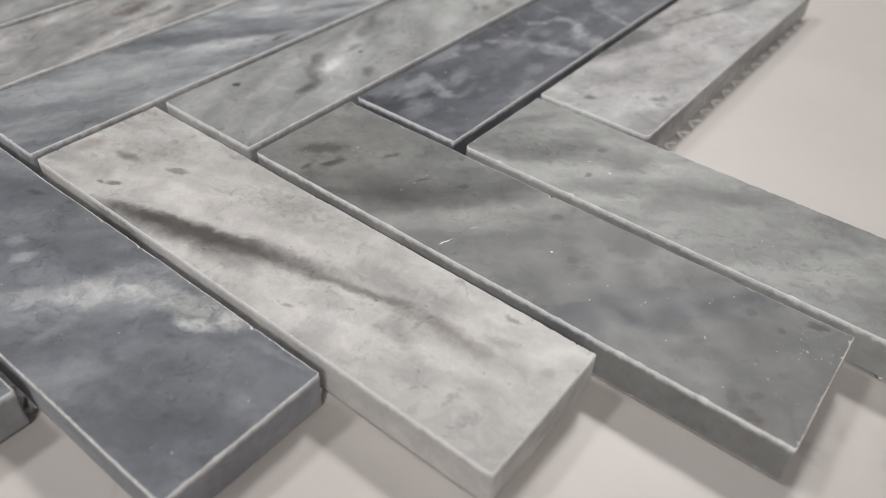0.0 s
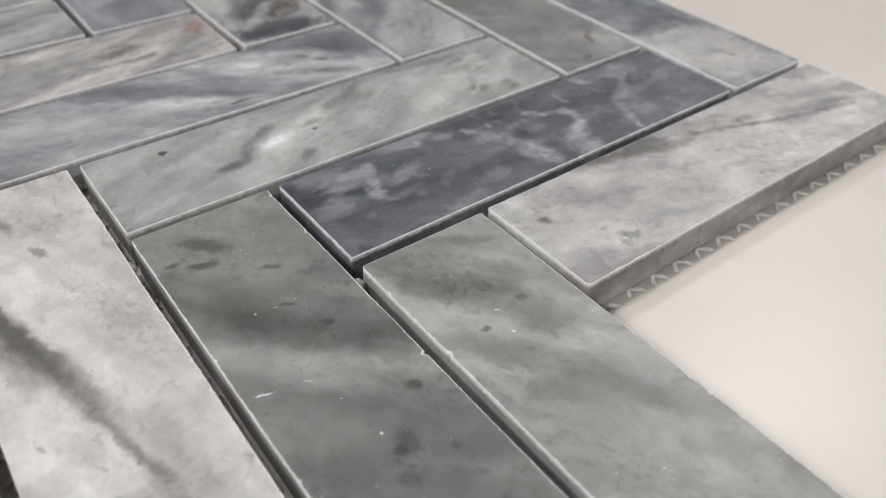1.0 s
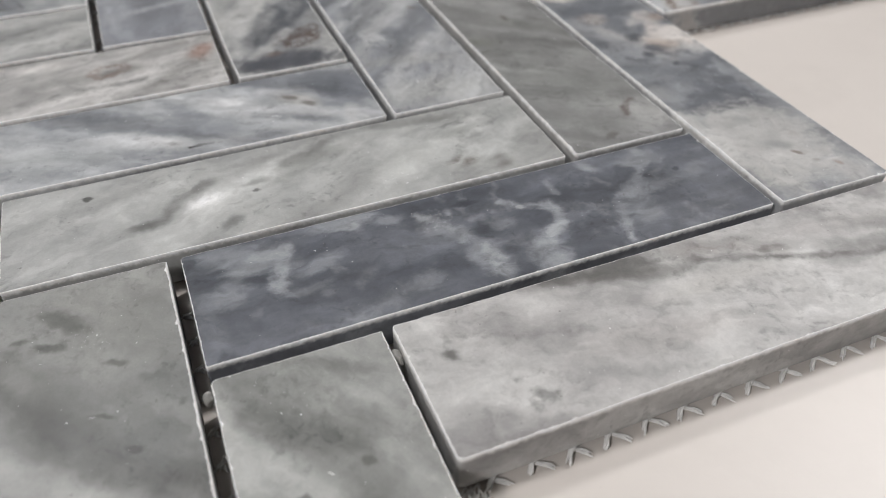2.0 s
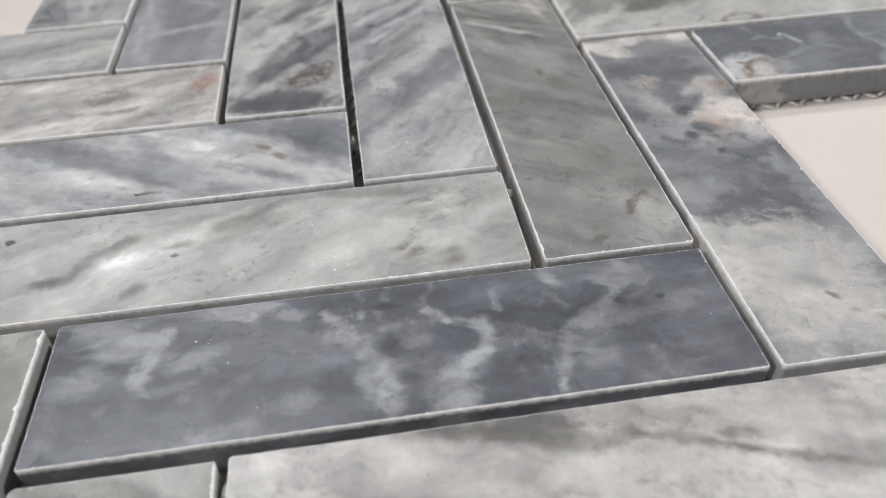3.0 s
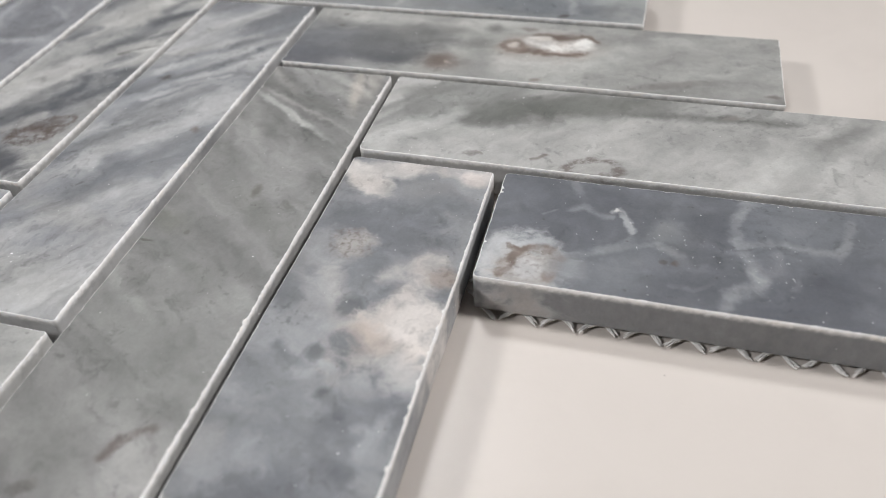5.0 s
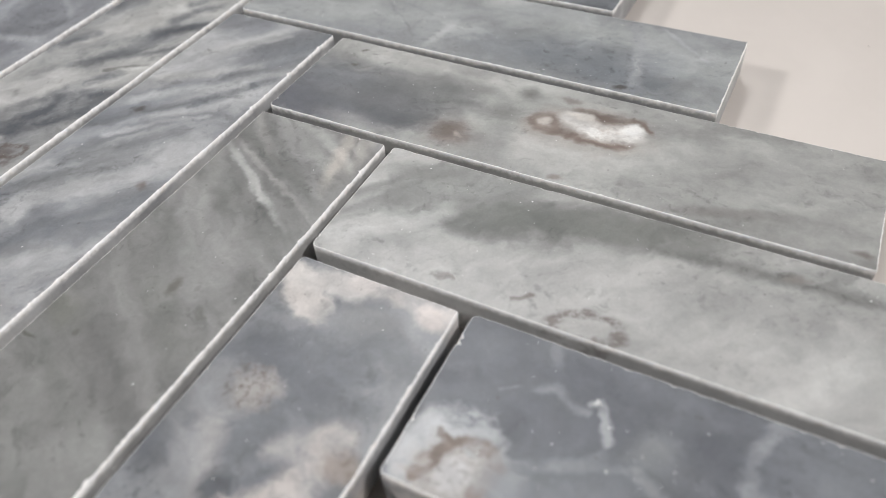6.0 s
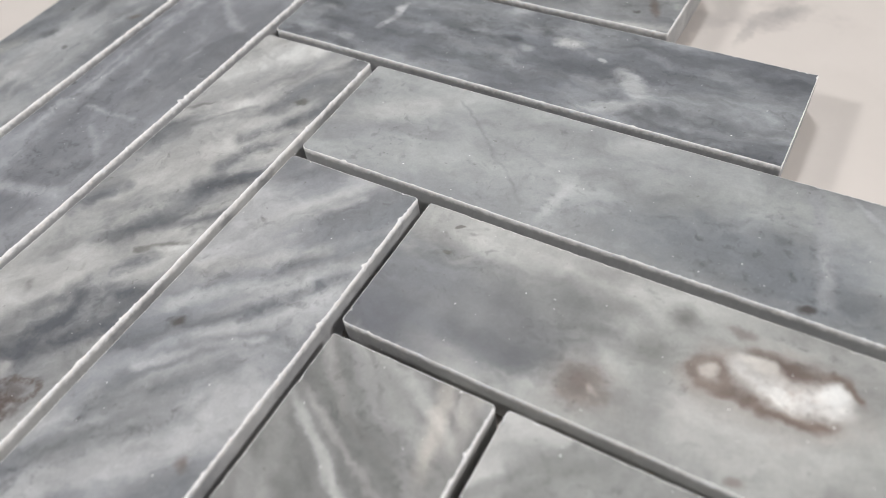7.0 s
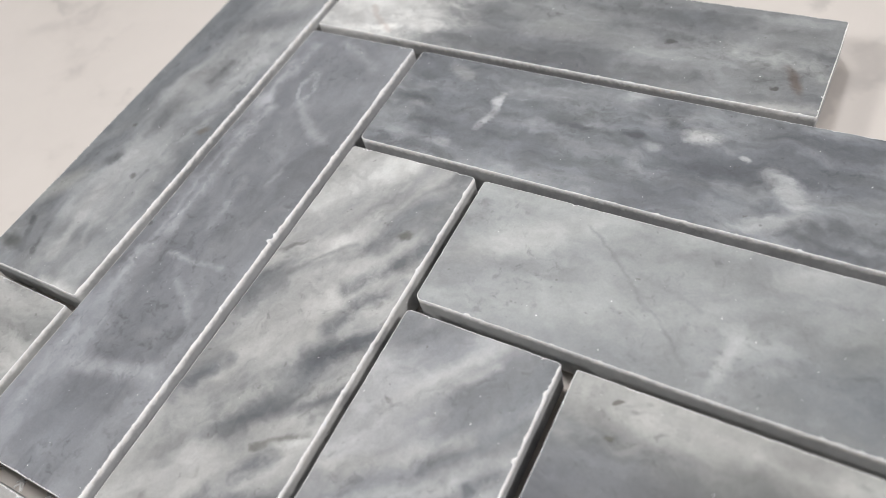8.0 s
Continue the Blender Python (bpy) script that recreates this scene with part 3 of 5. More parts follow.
m.patch(78.9, 12.9, 2.4, 0.70, 16, (140, 125, 119), .75, .5)
m.patch(99.7, 17.4, 3.9, 2.4, 60, (156, 134, 125), 0.8, 0.4)
m.flecks(99.7, 16.4, 5.9, 3.4, 70, (116, 94, 86), 0.8, 0.7)
tile("h", 3, m.done(0.20), "warm white marble tile with brown stains", shift=(-0.00020, -0.00015, -0.03))
m = Marble("marble_ash", (173, 173, 171), (136, 138, 137), 12, 3, .08, .5, .15, .4)
m.patch(87.3, 15.6, 4.0, 1.20, 11, (108, 109, 107), .5, .5)
tile("h", 4, m.done(0.18), "grey-green marble tile with faint streaks")
m = Marble("marble_green", (170, 171, 168), (136, 137, 134), 33, 3.5, .075, .5, .18, .4)
m.patch(100.2, 13.5, 8.9, 3.0, 65, (140, 141, 138), 0.77, 0.50)
m.patch(99.8, 9.0, 6.1, 1.2, 63, (120, 121, 118), 0.66, 0.50)
m.patch(100.6, 20.3, 3.8, 1.3, 65, (126, 127, 124), 0.72, 0.50)
m.patch(91.2, 17.9, 5.8, 2.6, 34, (118, 119, 116), 0.83, 0.50)
m.patch(88.5, 11.9, 4.7, 1.6, 38, (112, 113, 110), 0.72, 0.50)
m.patch(95.5, 21.6, 3.8, 1.0, 65, (120, 121, 118), 0.66, 0.50)
m.patch(94.9, 25.3, 6.8, 1.8, 6, (186, 186, 183), 0.66, 0.56)
m.patch(84.0, 19.0, 7.1, 2.2, 45, (176, 177, 174), 0.66, 0.56)
m.patch(78.0, 22.7, 7.1, 3.0, 16, (174, 175, 172), 0.66, 0.56)
m.patch(75.9, 9.8, 4.3, 2.4, 38, (128, 129, 126), 0.77, 0.56)
m.patch(72.6, 16.2, 12.4, 2.6, 41, (126, 127, 124), 0.83, 0.50)
m.patch(58.5, 8.5, 9.3, 3.0, 35, (112, 113, 110), 0.94, 0.50)
m.patch(63.2, 15.0, 7.1, 2.0, 46, (122, 123, 120), 0.77, 0.50)
m.patch(66.6, 24.8, 8.2, 3.4, 27, (164, 165, 162), 0.66, 0.56)
m.patch(59.2, 0.4, 6.6, 1.8, 25, (150, 151, 148), 0.55, 0.56)
m.patch(52.3, 17.6, 10.9, 4.0, 31, (146, 147, 144), 0.66, 0.56)
m.patch(56.9, 25.4, 6.0, 3.0, 29, (158, 159, 156), 0.55, 0.56)
m.patch(80.2, 18.4, 0.9, 0.6, 77, (96, 96, 92), 0.77, 0.31)
m.patch(82.5, 9.2, 0.9, 0.8, 72, (104, 104, 100), 0.77, 0.37)
m.flecks(95.6, 14.6, 9.9, 6.0, 11, (96, 97, 93), 0.40, 0.60)
m.flecks(69.6, 11.1, 9.6, 6.0, 12, (104, 105, 102), 0.35, 0.55)
m.flecks(97.8, 17.7, 10.2, 4.0, 30, (246, 246, 246), 0.85, 1.90, 0.70)
# two small glints, painted white
m.patch(82.7, 14.0, 0.6, 0.1, 59, (246, 246, 246), 0.99, 0.25)
m.patch(77.6, 15.0, 0.4, 0.1, 34, (246, 246, 246), 0.99, 0.25)
tile("w", 0, m.done(0.18), "greenish grey marble tile with soft mottling", shift=(-0.00037, -0.00023, -0.06))
m = Marble("marble_smoke", (156, 156, 153), (124, 125, 123), 37, 4, .055, .5, .2, .3)
m.patch(20.0, 13.0, 28.0, 18.0, 0, (102, 103, 101), 0.80, 0.50)
m.patch(96.0, 11.2, 12.1, 7.0, 18, (140, 140, 136), 0.66, 0.6)
m.vein(((88.7, 24.5), (78.7, 20.3), (69.8, 15.2), (63.7, 9.8), (58.6, 1.1)), 2.8, (94, 94, 91), 0.90, 0.6)
m.vein(((84.9, 24.0), (74.9, 18.5), (66.6, 12.7)), 1.4, (92, 92, 90), 0.5, 0.43)
m.patch(90.0, 18.9, 2.6, 0.9, 67, (84, 84, 80), 0.83, 0.37)
m.patch(92.7, 22.8, 1.4, 0.7, 73, (92, 92, 88), 0.77, 0.37)
m.patch(83.6, 9.9, 1.7, 0.6, 66, (92, 92, 88), 0.77, 0.37)
m.flecks(91.2, 16.1, 13.2, 5.0, 29, (84, 84, 80), 0.40, 0.70)
m.patch(74.0, 12.4, 1.7, 0.5, 65, (82, 82, 78), 0.77, 0.37)
m.vein(((69.6, 24.6), (63.3, 17.0), (57.2, 8.5), (50.9, 1.8)), 1.6, (168, 168, 165), 0.78, 0.56)
m.patch(67.3, 8.4, 1.3, 0.6, 58, (80, 80, 77), 0.83, 0.31)
m.patch(49.4, 5.0, 1.4, 1.0, 54, (78, 78, 75), 0.88, 0.31)
m.patch(41.7, 11.4, 2.2, 1.8, -22, (84, 84, 82), 0.77, 0.37)
m.patch(41.1, 12.7, 1.1, 0.8, 38, (66, 66, 64), 0.77, 0.31)
m.patch(37.2, 14.4, 1.4, 1.3, -8, (86, 86, 84), 0.77, 0.37)
m.flecks(39.7, 12.9, 4.0, 3.0, -18, (62, 62, 60), 0.60, 1.00)
m.patch(37.7, 6.1, 1.0, 0.6, 61, (88, 88, 86), 0.77, 0.31)
m.vein(((34.7, 8.7), (32.2, 5.7)), 0.4, (92, 92, 90), 0.67, 0.37)
m.vein(((37.3, 28.4), (31.8, 21.3), (26.5, 14.9), (20.9, 8.8), (14.5, 2.1)), 2.6, (78, 80, 86), 1.00, 0.43)
m.vein(((36.0, 24.2), (30.0, 17.4), (24.7, 8.8)), 1.6, (76, 78, 84), 0.90, 0.43)
m.patch(21.1, 6.3, 6.0, 1.3, 52, (134, 134, 132), 0.77, 0.50)
m.patch(22.4, 3.3, 3.9, 1.0, 48, (96, 97, 97), 0.66, 0.43)
m.patch(14.2, 5.1, 0.8, 0.8, 7, (74, 74, 71), 0.88, 0.31)
m.patch(20.9, 15.9, 0.9, 0.8, 58, (90, 90, 87), 0.77, 0.31)
m.patch(18.0, 16.3, 0.9, 0.6, 54, (84, 84, 81), 0.83, 0.31)
m.patch(9.0, 6.0, 0.8, 0.6, 50, (84, 84, 81), 0.77, 0.31)
m.patch(5.0, 1.5, 1.7, 0.9, 21, (76, 76, 73), 0.88, 0.31)
m.patch(19.9, 22.9, 6.3, 5.0, 21, (122, 122, 120), 0.61, 0.50)
m.patch(5.7, 12.2, 4.8, 5.0, 53, (128, 128, 126), 0.55, 0.50)
m.vein(((10.6, 21.7), (9.5, 23.5), (7.2, 24.4), (5.5, 24.6)), 0.9, (94, 86, 83), 0.84, 0.43)
m.flecks(7.8, 23.7, 2.7, 3.0, -17, (72, 64, 62), 0.60, 0.90)
m.patch(9.8, 22.8, 0.9, 0.9, 69, (82, 76, 74), 0.77, 0.31)
m.patch(7.0, 20.7, 1.2, 0.7, 70, (88, 84, 82), 0.66, 0.37)
m.flecks(90.1, 13.4, 3.8, 2.0, 42, (240, 240, 240), 0.90, 2.20, 0.66)
# four small glints, painted white
m.patch(60.1, 22.9, 1.2, 0.1, 76, (246, 246, 246), 0.99, 0.25)
m.patch(58.4, 16.6, 0.7, 0.1, 63, (246, 246, 246), 0.99, 0.25)
m.patch(74.3, 13.9, 0.6, 0.1, 81, (246, 246, 246), 0.99, 0.25)
m.patch(45.0, 13.4, 0.2, 0.2, 63, (246, 246, 246), 0.99, 0.31)
m.flecks(4.2, 6.7, 3.8, 5.0, -18, (235, 235, 235), 0.80, 2.20, 0.68)
m.patch(76.4, 18.2, 13.0, 3.0, 30, (100, 100, 97), 0.7, 0.7)
m.patch(95.1, 16.4, 4.0, 1.6, 44, (92, 92, 88), 0.77, 0.43)
m.patch(64.1, 19.8, 13.5, 2.2, 41, (170, 170, 167), 0.72, 0.56)
m.patch(51.2, 19.7, 6.2, 3.0, 41, (140, 140, 138), 0.55, 0.56)
m.patch(85.6, 23.4, 5.6, 1.5, 27, (144, 144, 141), 0.55, 0.56)
m.patch(29.6, 18.2, 14.9, 3.4, 49, (80, 82, 87), 0.94, 0.7)
m.patch(42.4, 20.6, 7.2, 4.0, 30, (108, 109, 107), 0.66, 0.56)
m.patch(15.5, 19.2, 9.4, 5.0, 54, (112, 113, 112), 0.66, 0.56)
tile("w", 1, m.done(0.16), "dark olive grey marble tile with shadowy bands", shift=(0.00022, -0.00010, 0.05))
m = Marble("marble_ivory", (214, 211, 207), (184, 182, 178), 16, 3, .07, .58, .16, .3)
m.vein(((82.9, 17.9), (68.0, 13.6), (54.2, 10.7), (42.6, 9.1)), 1.8, (219, 215, 212), .8, .6)
m.patch(61.7, 19.7, 21.9, 2.70, 18, (111, 109, 106), .8, .4)
m.patch(66.6, 20.5, 16.1, 1.70, 17, (91, 89, 86), .85, .45)
m.patch(53.5, 20.9, 4.1, 1.60, 17, (157, 154, 151), .6, .6)
m.vein(((42.3, 14.5), (34.5, 12.5), (27.3, 10.3)), 0.7, (141, 138, 134), .8, .5)
m.vein(((29.6, 11.6), (23.2, 10.0), (12.5, 10.4)), 1.2, (143, 136, 131), .75, .5)
m.vein(((38.5, 8.3), (31.8, 7.7), (23.4, 7.0)), 1.8, (162, 158, 155), .6, .6)
m.flecks(91.7, 13.7, 11.8, 5.00, 28, (121, 118, 114), 0.42, .6)
m.patch(91.6, 14.2, 2.8, 1.00, 11, (119, 117, 113), .7, .45)
m.patch(100.6, 16.3, 2.3, 1.40, 62, (168, 158, 152), .7, .5)
m.patch(86.6, 20.8, 1.3, 0.50, 34, (125, 118, 113), .8, .4)
m.patch(88.8, 22.0, 0.8, 0.40, 16, (125, 118, 113), .8, .4)
m.flecks(57.7, 5.3, 12.1, 4.00, 10, (132, 130, 125), 0.42, .7)
m.patch(81.1, 11.4, 1.8, 0.70, 18, (119, 116, 112), .7, .4)
m.patch(92.3, 5.0, 4.2, 2.00, 13, (222, 219, 216), .7, .5)
m.patch(34.1, 21.5, 5.2, 4.00, 7, (217, 214, 211), .6, .6)
m.patch(23.2, 15.8, 4.8, 1.00, -25, (188, 185, 181), .6, .5)
m.patch(11.4, 7.0, 2.9, 1.00, 24, (165, 162, 157), .7, .5)
m.patch(3.7, 7.7, 1.2, 0.80, 16, (144, 141, 138), .6, .5)
m.patch(17.6, 20.0, 3.7, 2.00, -2, (181, 178, 175), .5, .5)
m.patch(13.1, 2.0, 1.2, 0.50, 10, (131, 127, 123), .7, .4)
m.patch(40.6, 21.8, 0.7, 0.40, 21, (144, 140, 137), .6, .4)
tile("w", 2, m.done(0.18), "warm white marble tile with a dark grey streak", shift=(0.00011, 0.00012, -0.02))
m = Marble("marble_slate", (160, 162, 166), (123, 126, 132), 39, 2.5, .07, .45, .14, .3, vein=.1, crisp=0.7)
m.patch(58.8, 1.9, 10.7, 4.00, 10, (113, 116, 122), .7, .5)
m.patch(44.1, 6.8, 7.8, 3.00, 26, (116, 118, 123), .7, .5)
m.vein(((45.0, 20.9), (40.5, 15.5), (35.5, 10.3)), 1.6, (201, 202, 203), .85, .5)
m.vein(((37.9, 11.6), (31.5, 5.3), (23.9, 2.8), (16.6, 0.3)), 2.2, (212, 212, 210), .9, .45)
m.vein(((38.6, 6.4), (33.2, -0.1), (24.8, -2.2)), 1.4, (169, 171, 173), .75, .5)
m.patch(20.3, 5.4, 2.8, 1.20, 23, (219, 220, 218), .85, .45)
m.patch(56.9, 12.0, 1.5, 1.30, 55, (172, 174, 177), .8, .45)
m.patch(52.2, 13.4, 1.6, 1.20, 53, (177, 179, 182), .8, .45)
m.patch(59.6, 8.5, 1.1, 0.80, 62, (145, 148, 152), .7, .45)
m.vein(((34.0, 23.2), (34.4, 20.0), (34.5, 16.0)), 0.9, (161, 164, 167), .75, .5)
m.patch(6.6, 1.5, 5.3, 0.60, 8, (159, 161, 165), .6, .5)
m.patch(11.8, 16.2, 10.9, 7.00, 4, (108, 111, 117), .8, .5)
m.flecks(45.8, 1.7, 10.2, 4.00, 25, (158, 160, 163), 0.21, .6)
m.patch(66.3, 3.2, 1.3, 0.60, 34, (85, 87, 90), .7, .4)
tile("w", 3, m.done(0.18), "slate blue marble tile with a white cloud band", shift=(-0.00028, 0.00015, 0.00))
m = Marble("marble_charcoal", (146, 148, 150), (106, 109, 113), 39, 2.5, .07, .5, .14, .35, vein=.2)
tile("w", 4, m.done(), "mid grey marble tile with soft clouds")
m = Marble("marble_silver", (181, 182, 180), (139, 139, 137), 39, 3, .07, .5, .14, .35)
tile("w", 5, m.done(), "pale grey marble tile with soft clouds")
m = Marble("marble_cloud", (150, 152, 155), (112, 115, 120), 74, 1.8, .07, .5, .15, .28, crisp=.35)
m.patch(85.6, 14.6, 11.2, 7.0, -81, (104, 107, 113), 0.88, 0.31)
m.patch(97.1, 24.0, 3.7, 1.8, -31, (120, 122, 126), 0.66, 0.37)
m.patch(97.6, 21.1, 5.4, 3.0, 57, (205, 200, 196), 0.99, 0.25)
m.patch(100.6, 19.1, 7.2, 2.6, -83, (198, 195, 192), 0.83, 0.37)
m.vein(((102.8, 15.5), (102.1, 8.5), (102.2, 0.3)), 1.6, (196, 191, 188), 0.90, 0.37)
m.patch(100.5, 2.8, 2.3, 2.0, 67, (205, 198, 194), 0.88, 0.37)
m.patch(96.7, 11.3, 5.9, 2.4, -81, (142, 143, 145), 0.77, 0.37)
m.patch(78.3, 22.0, 6.2, 5.0, -54, (146, 147, 149), 0.77, 0.37)
m.patch(81.0, 18.0, 3.3, 3.0, 31, (160, 156, 153), 0.77, 0.31)
m.flecks(81.0, 18.4, 4.2, 3.6, 55, (86, 76, 72), 0.90, 0.90)
m.flecks(81.9, 18.3, 3.9, 3.0, 54, (112, 100, 94), 0.70, 1.60)
m.vein(((74.8, 19.6), (70.5, 17.9), (67.3, 15.2), (64.9, 13.4)), 2.0, (160, 159, 159), 0.90, 0.43)
m.patch(68.9, 20.5, 4.5, 3.0, 29, (150, 151, 153), 0.83, 0.43)
m.patch(74.7, 13.0, 3.9, 3.0, -30, (110, 113, 118), 0.83, 0.31)
m.patch(68.1, 13.6, 2.7, 2.4, 42, (88, 91, 96), 0.94, 0.31)
m.patch(70.4, 8.9, 4.1, 2.6, -37, (108, 111, 117), 0.88, 0.31)
m.vein(((75.5, 10.3), (78.1, 6.9), (78.4, 3.8)), 1.6, (168, 166, 165), 0.90, 0.37)
m.vein(((78.9, 4.7), (74.5, 4.5), (69.6, 6.0), (65.6, 9.5), (63.1, 12.2)), 2.4, (186, 181, 178), 0.95, 0.37)
m.patch(76.6, 2.2, 2.2, 2.2, 18, (156, 146, 139), 0.88, 0.31)
m.flecks(76.6, 2.2, 3.0, 3.0, 20, (104, 92, 86), 0.60, 0.90)
m.patch(61.8, 7.1, 7.2, 7.0, -66, (196, 190, 185), 1.00, 0.22)
m.patch(63.1, 9.8, 3.3, 2.6, 52, (178, 166, 157), 0.88, 0.31)
m.patch(67.1, 3.4, 4.3, 4.0, -42, (205, 200, 196), 0.99, 0.31)
m.patch(57.5, 4.9, 4.5, 3.4, 72, (176, 175, 174), 0.99, 0.31)
m.patch(61.8, 7.1, 1.8, 1.8, 41, (168, 158, 151), 0.66, 0.37)
m.flecks(65.0, 22.7, 4.0, 4.0, 55, (72, 74, 79), 0.80, 0.80)
m.patch(69.0, 24.5, 3.1, 2.4, 38, (96, 99, 104), 0.77, 0.37)
m.patch(59.2, 15.7, 1.5, 1.3, 48, (78, 81, 86), 0.88, 0.31)
m.vein(((59.0, 21.6), (56.8, 18.4), (57.5, 15.6)), 1.0, (98, 101, 106), 0.78, 0.37)
m.vein(((61.9, 12.8), (57.5, 10.0), (54.0, 4.6), (52.0, 0.9)), 2.6, (98, 101, 107), 0.95, 0.37)
m.patch(50.7, 6.0, 5.2, 4.0, 75, (96, 99, 105), 0.88, 0.37)
m.vein(((52.8, 12.4), (51.4, 10.3), (49.9, 8.8)), 0.8, (76, 79, 84), 0.95, 0.37)
m.patch(54.7, 8.1, 2.5, 1.6, 58, (142, 144, 147), 0.66, 0.43)
m.vein(((48.2, 6.0), (47.5, 4.3), (43.9, 4.5), (41.0, 6.3)), 0.9, (140, 143, 147), 0.84, 0.37)
m.vein(((50.7, 2.9), (45.7, 3.2), (41.5, 5.1)), 0.8, (136, 139, 143), 0.78, 0.43)
m.patch(42.1, 5.7, 2.2, 1.6, -34, (86, 89, 95), 0.77, 0.37)
m.vein(((43.3, 8.0), (39.2, 8.2)), 0.8, (92, 95, 100), 0.67, 0.43)
m.vein(((44.4, 17.3), (40.9, 19.7), (38.0, 21.6), (35.8, 23.0)), 0.6, (140, 143, 147), 0.84, 0.43)
m.patch(42.6, 25.1, 2.9, 3.0, 6, (156, 157, 158), 0.83, 0.43)
m.patch(36.3, 25.4, 1.7, 2.6, -50, (124, 126, 129), 0.66, 0.43)
m.vein(((38.6, 13.6), (36.4, 12.3), (38.7, 10.3)), 0.8, (132, 135, 140), 0.78, 0.37)
m.patch(34.3, 10.9, 8.8, 8.0, -86, (100, 103, 109), 1.00, 0.28)
m.patch(32.6, 18.3, 4.7, 5.0, -36, (102, 105, 111), 0.99, 0.28)
m.patch(29.0, 26.1, 4.8, 4.0, 7, (184, 184, 182), 1.00, 0.25)
m.patch(26.2, 18.9, 3.5, 3.6, -82, (172, 172, 171), 1.00, 0.25)
m.patch(29.0, 22.2, 2.1, 2.0, 47, (165, 166, 166), 0.94, 0.31)
m.patch(22.7, 10.4, 8.9, 6.5, -86, (166, 166, 165), 1.00, 0.28)
m.patch(19.1, 16.0, 11.9, 13.0, 79, (180, 179, 177), 1.00, 0.25)
m.patch(18.9, 25.0, 4.2, 7.0, 1, (190, 189, 187), 1.00, 0.25)
m.patch(26.1, 14.4, 1.6, 1.6, -76, (136, 138, 139), 0.77, 0.37)
m.patch(22.2, 11.2, 1.3, 2.0, -67, (142, 142, 141), 0.72, 0.43)
m.patch(21.2, 19.4, 2.0, 2.0, -72, (158, 158, 157), 0.66, 0.43)
m.patch(25.1, 2.2, 1.2, 2.4, 42, (136, 138, 140), 0.66, 0.43)
m.patch(17.6, 14.3, 0.9, 1.3, 69, (138, 130, 126), 0.66, 0.43)
m.patch(18.0, 7.9, 1.1, 1.2, -75, (146, 138, 133), 0.61, 0.43)
m.patch(22.9, 13.4, 0.3, 0.5, -90, (116, 112, 108), 0.77, 0.31)
m.patch(11.9, 10.6, 0.8, 1.1, 45, (112, 102, 98), 0.83, 0.31)
m.patch(13.9, 12.5, 12.2, 8.0, 22, (182, 181, 179), 0.79, 0.50)
m.patch(22.5, 14.4, 6.6, 4.0, 9, (176, 176, 174), 0.66, 0.56)
m.patch(3.3, 6.2, 3.6, 4.0, 21, (184, 183, 181), 0.77, 0.56)
m.patch(6.9, 21.0, 5.3, 4.0, 13, (184, 183, 180), 0.77, 0.56)
m.patch(12.1, 11.6, 1.0, 0.7, 45, (124, 114, 108), 0.94, 0.43)
m.patch(8.7, 10.2, 0.6, 0.7, 39, (150, 146, 142), 0.77, 0.50)
m.patch(16.0, 14.1, 3.0, 1.2, 66, (150, 151, 151), 0.66, 0.56)
m.patch(6.3, 6.7, 0.8, 0.6, 23, (150, 136, 128), 0.77, 0.50)
m.patch(8.7, 20.2, 2.7, 1.0, 6, (160, 160, 159), 0.66, 0.56)
tile("s", 0, m.done(0.23), "dark grey marble tile with cream patches", shift=(-0.00018, 0.00012, -0.11))
m = Marble("marble_fern", (155, 155, 154), (122, 122, 121), 56, 7, .085, .5, .22, .4)
m.patch(26.6, 12.2, 17.3, 8.0, 51, (126, 127, 125), 0.83, 0.56)
m.patch(82.6, 17.3, 17.0, 3.6, 63, (116, 117, 115), 0.77, 0.56)
m.patch(91.1, 13.3, 11.9, 1.5, 62, (106, 107, 105), 0.83, 0.50)
m.patch(96.4, 22.4, 7.5, 1.3, 58, (114, 115, 113), 0.66, 0.50)
m.patch(80.3, 7.3, 6.9, 0.9, 60, (104, 105, 103), 0.66, 0.50)
m.patch(86.2, 15.3, 12.6, 0.7, 56, (176, 177, 175), 0.72, 0.50)
m.patch(98.9, 7.5, 5.6, 0.9, 61, (180, 181, 178), 0.77, 0.50)
m.patch(103.2, 19.9, 13.8, 1.0, 80, (172, 173, 170), 0.61, 0.50)
m.patch(72.5, 22.0, 10.3, 1.4, 60, (118, 119, 117), 0.72, 0.50)
m.patch(57.7, 8.8, 8.6, 2.4, 53, (124, 125, 122), 0.66, 0.56)
m.patch(52.9, 24.5, 4.9, 2.2, 71, (112, 113, 108), 0.77, 0.50)
m.patch(44.6, 17.8, 13.2, 1.6, 63, (124, 125, 123), 0.61, 0.56)
m.patch(38.0, 4.0, 4.2, 3.0, 48, (158, 159, 157), 0.66, 0.56)
m.patch(67.4, 10.9, 9.6, 1.6, 59, (160, 161, 159), 0.61, 0.56)
m.patch(37.4, 23.7, 7.9, 1.4, 58, (154, 155, 153), 0.55, 0.56)
m.patch(16.7, 12.6, 7.1, 3.0, -68, (150, 151, 149), 0.55, 0.56)
m.patch(10.5, 3.4, 4.8, 4.0, 34, (168, 168, 166), 0.83, 0.56)
m.patch(5.3, 4.5, 3.9, 2.4, -87, (172, 172, 170), 0.33, 0.56)
m.patch(8.8, 16.5, 7.6, 4.0, 68, (134, 135, 133), 0.55, 0.56)
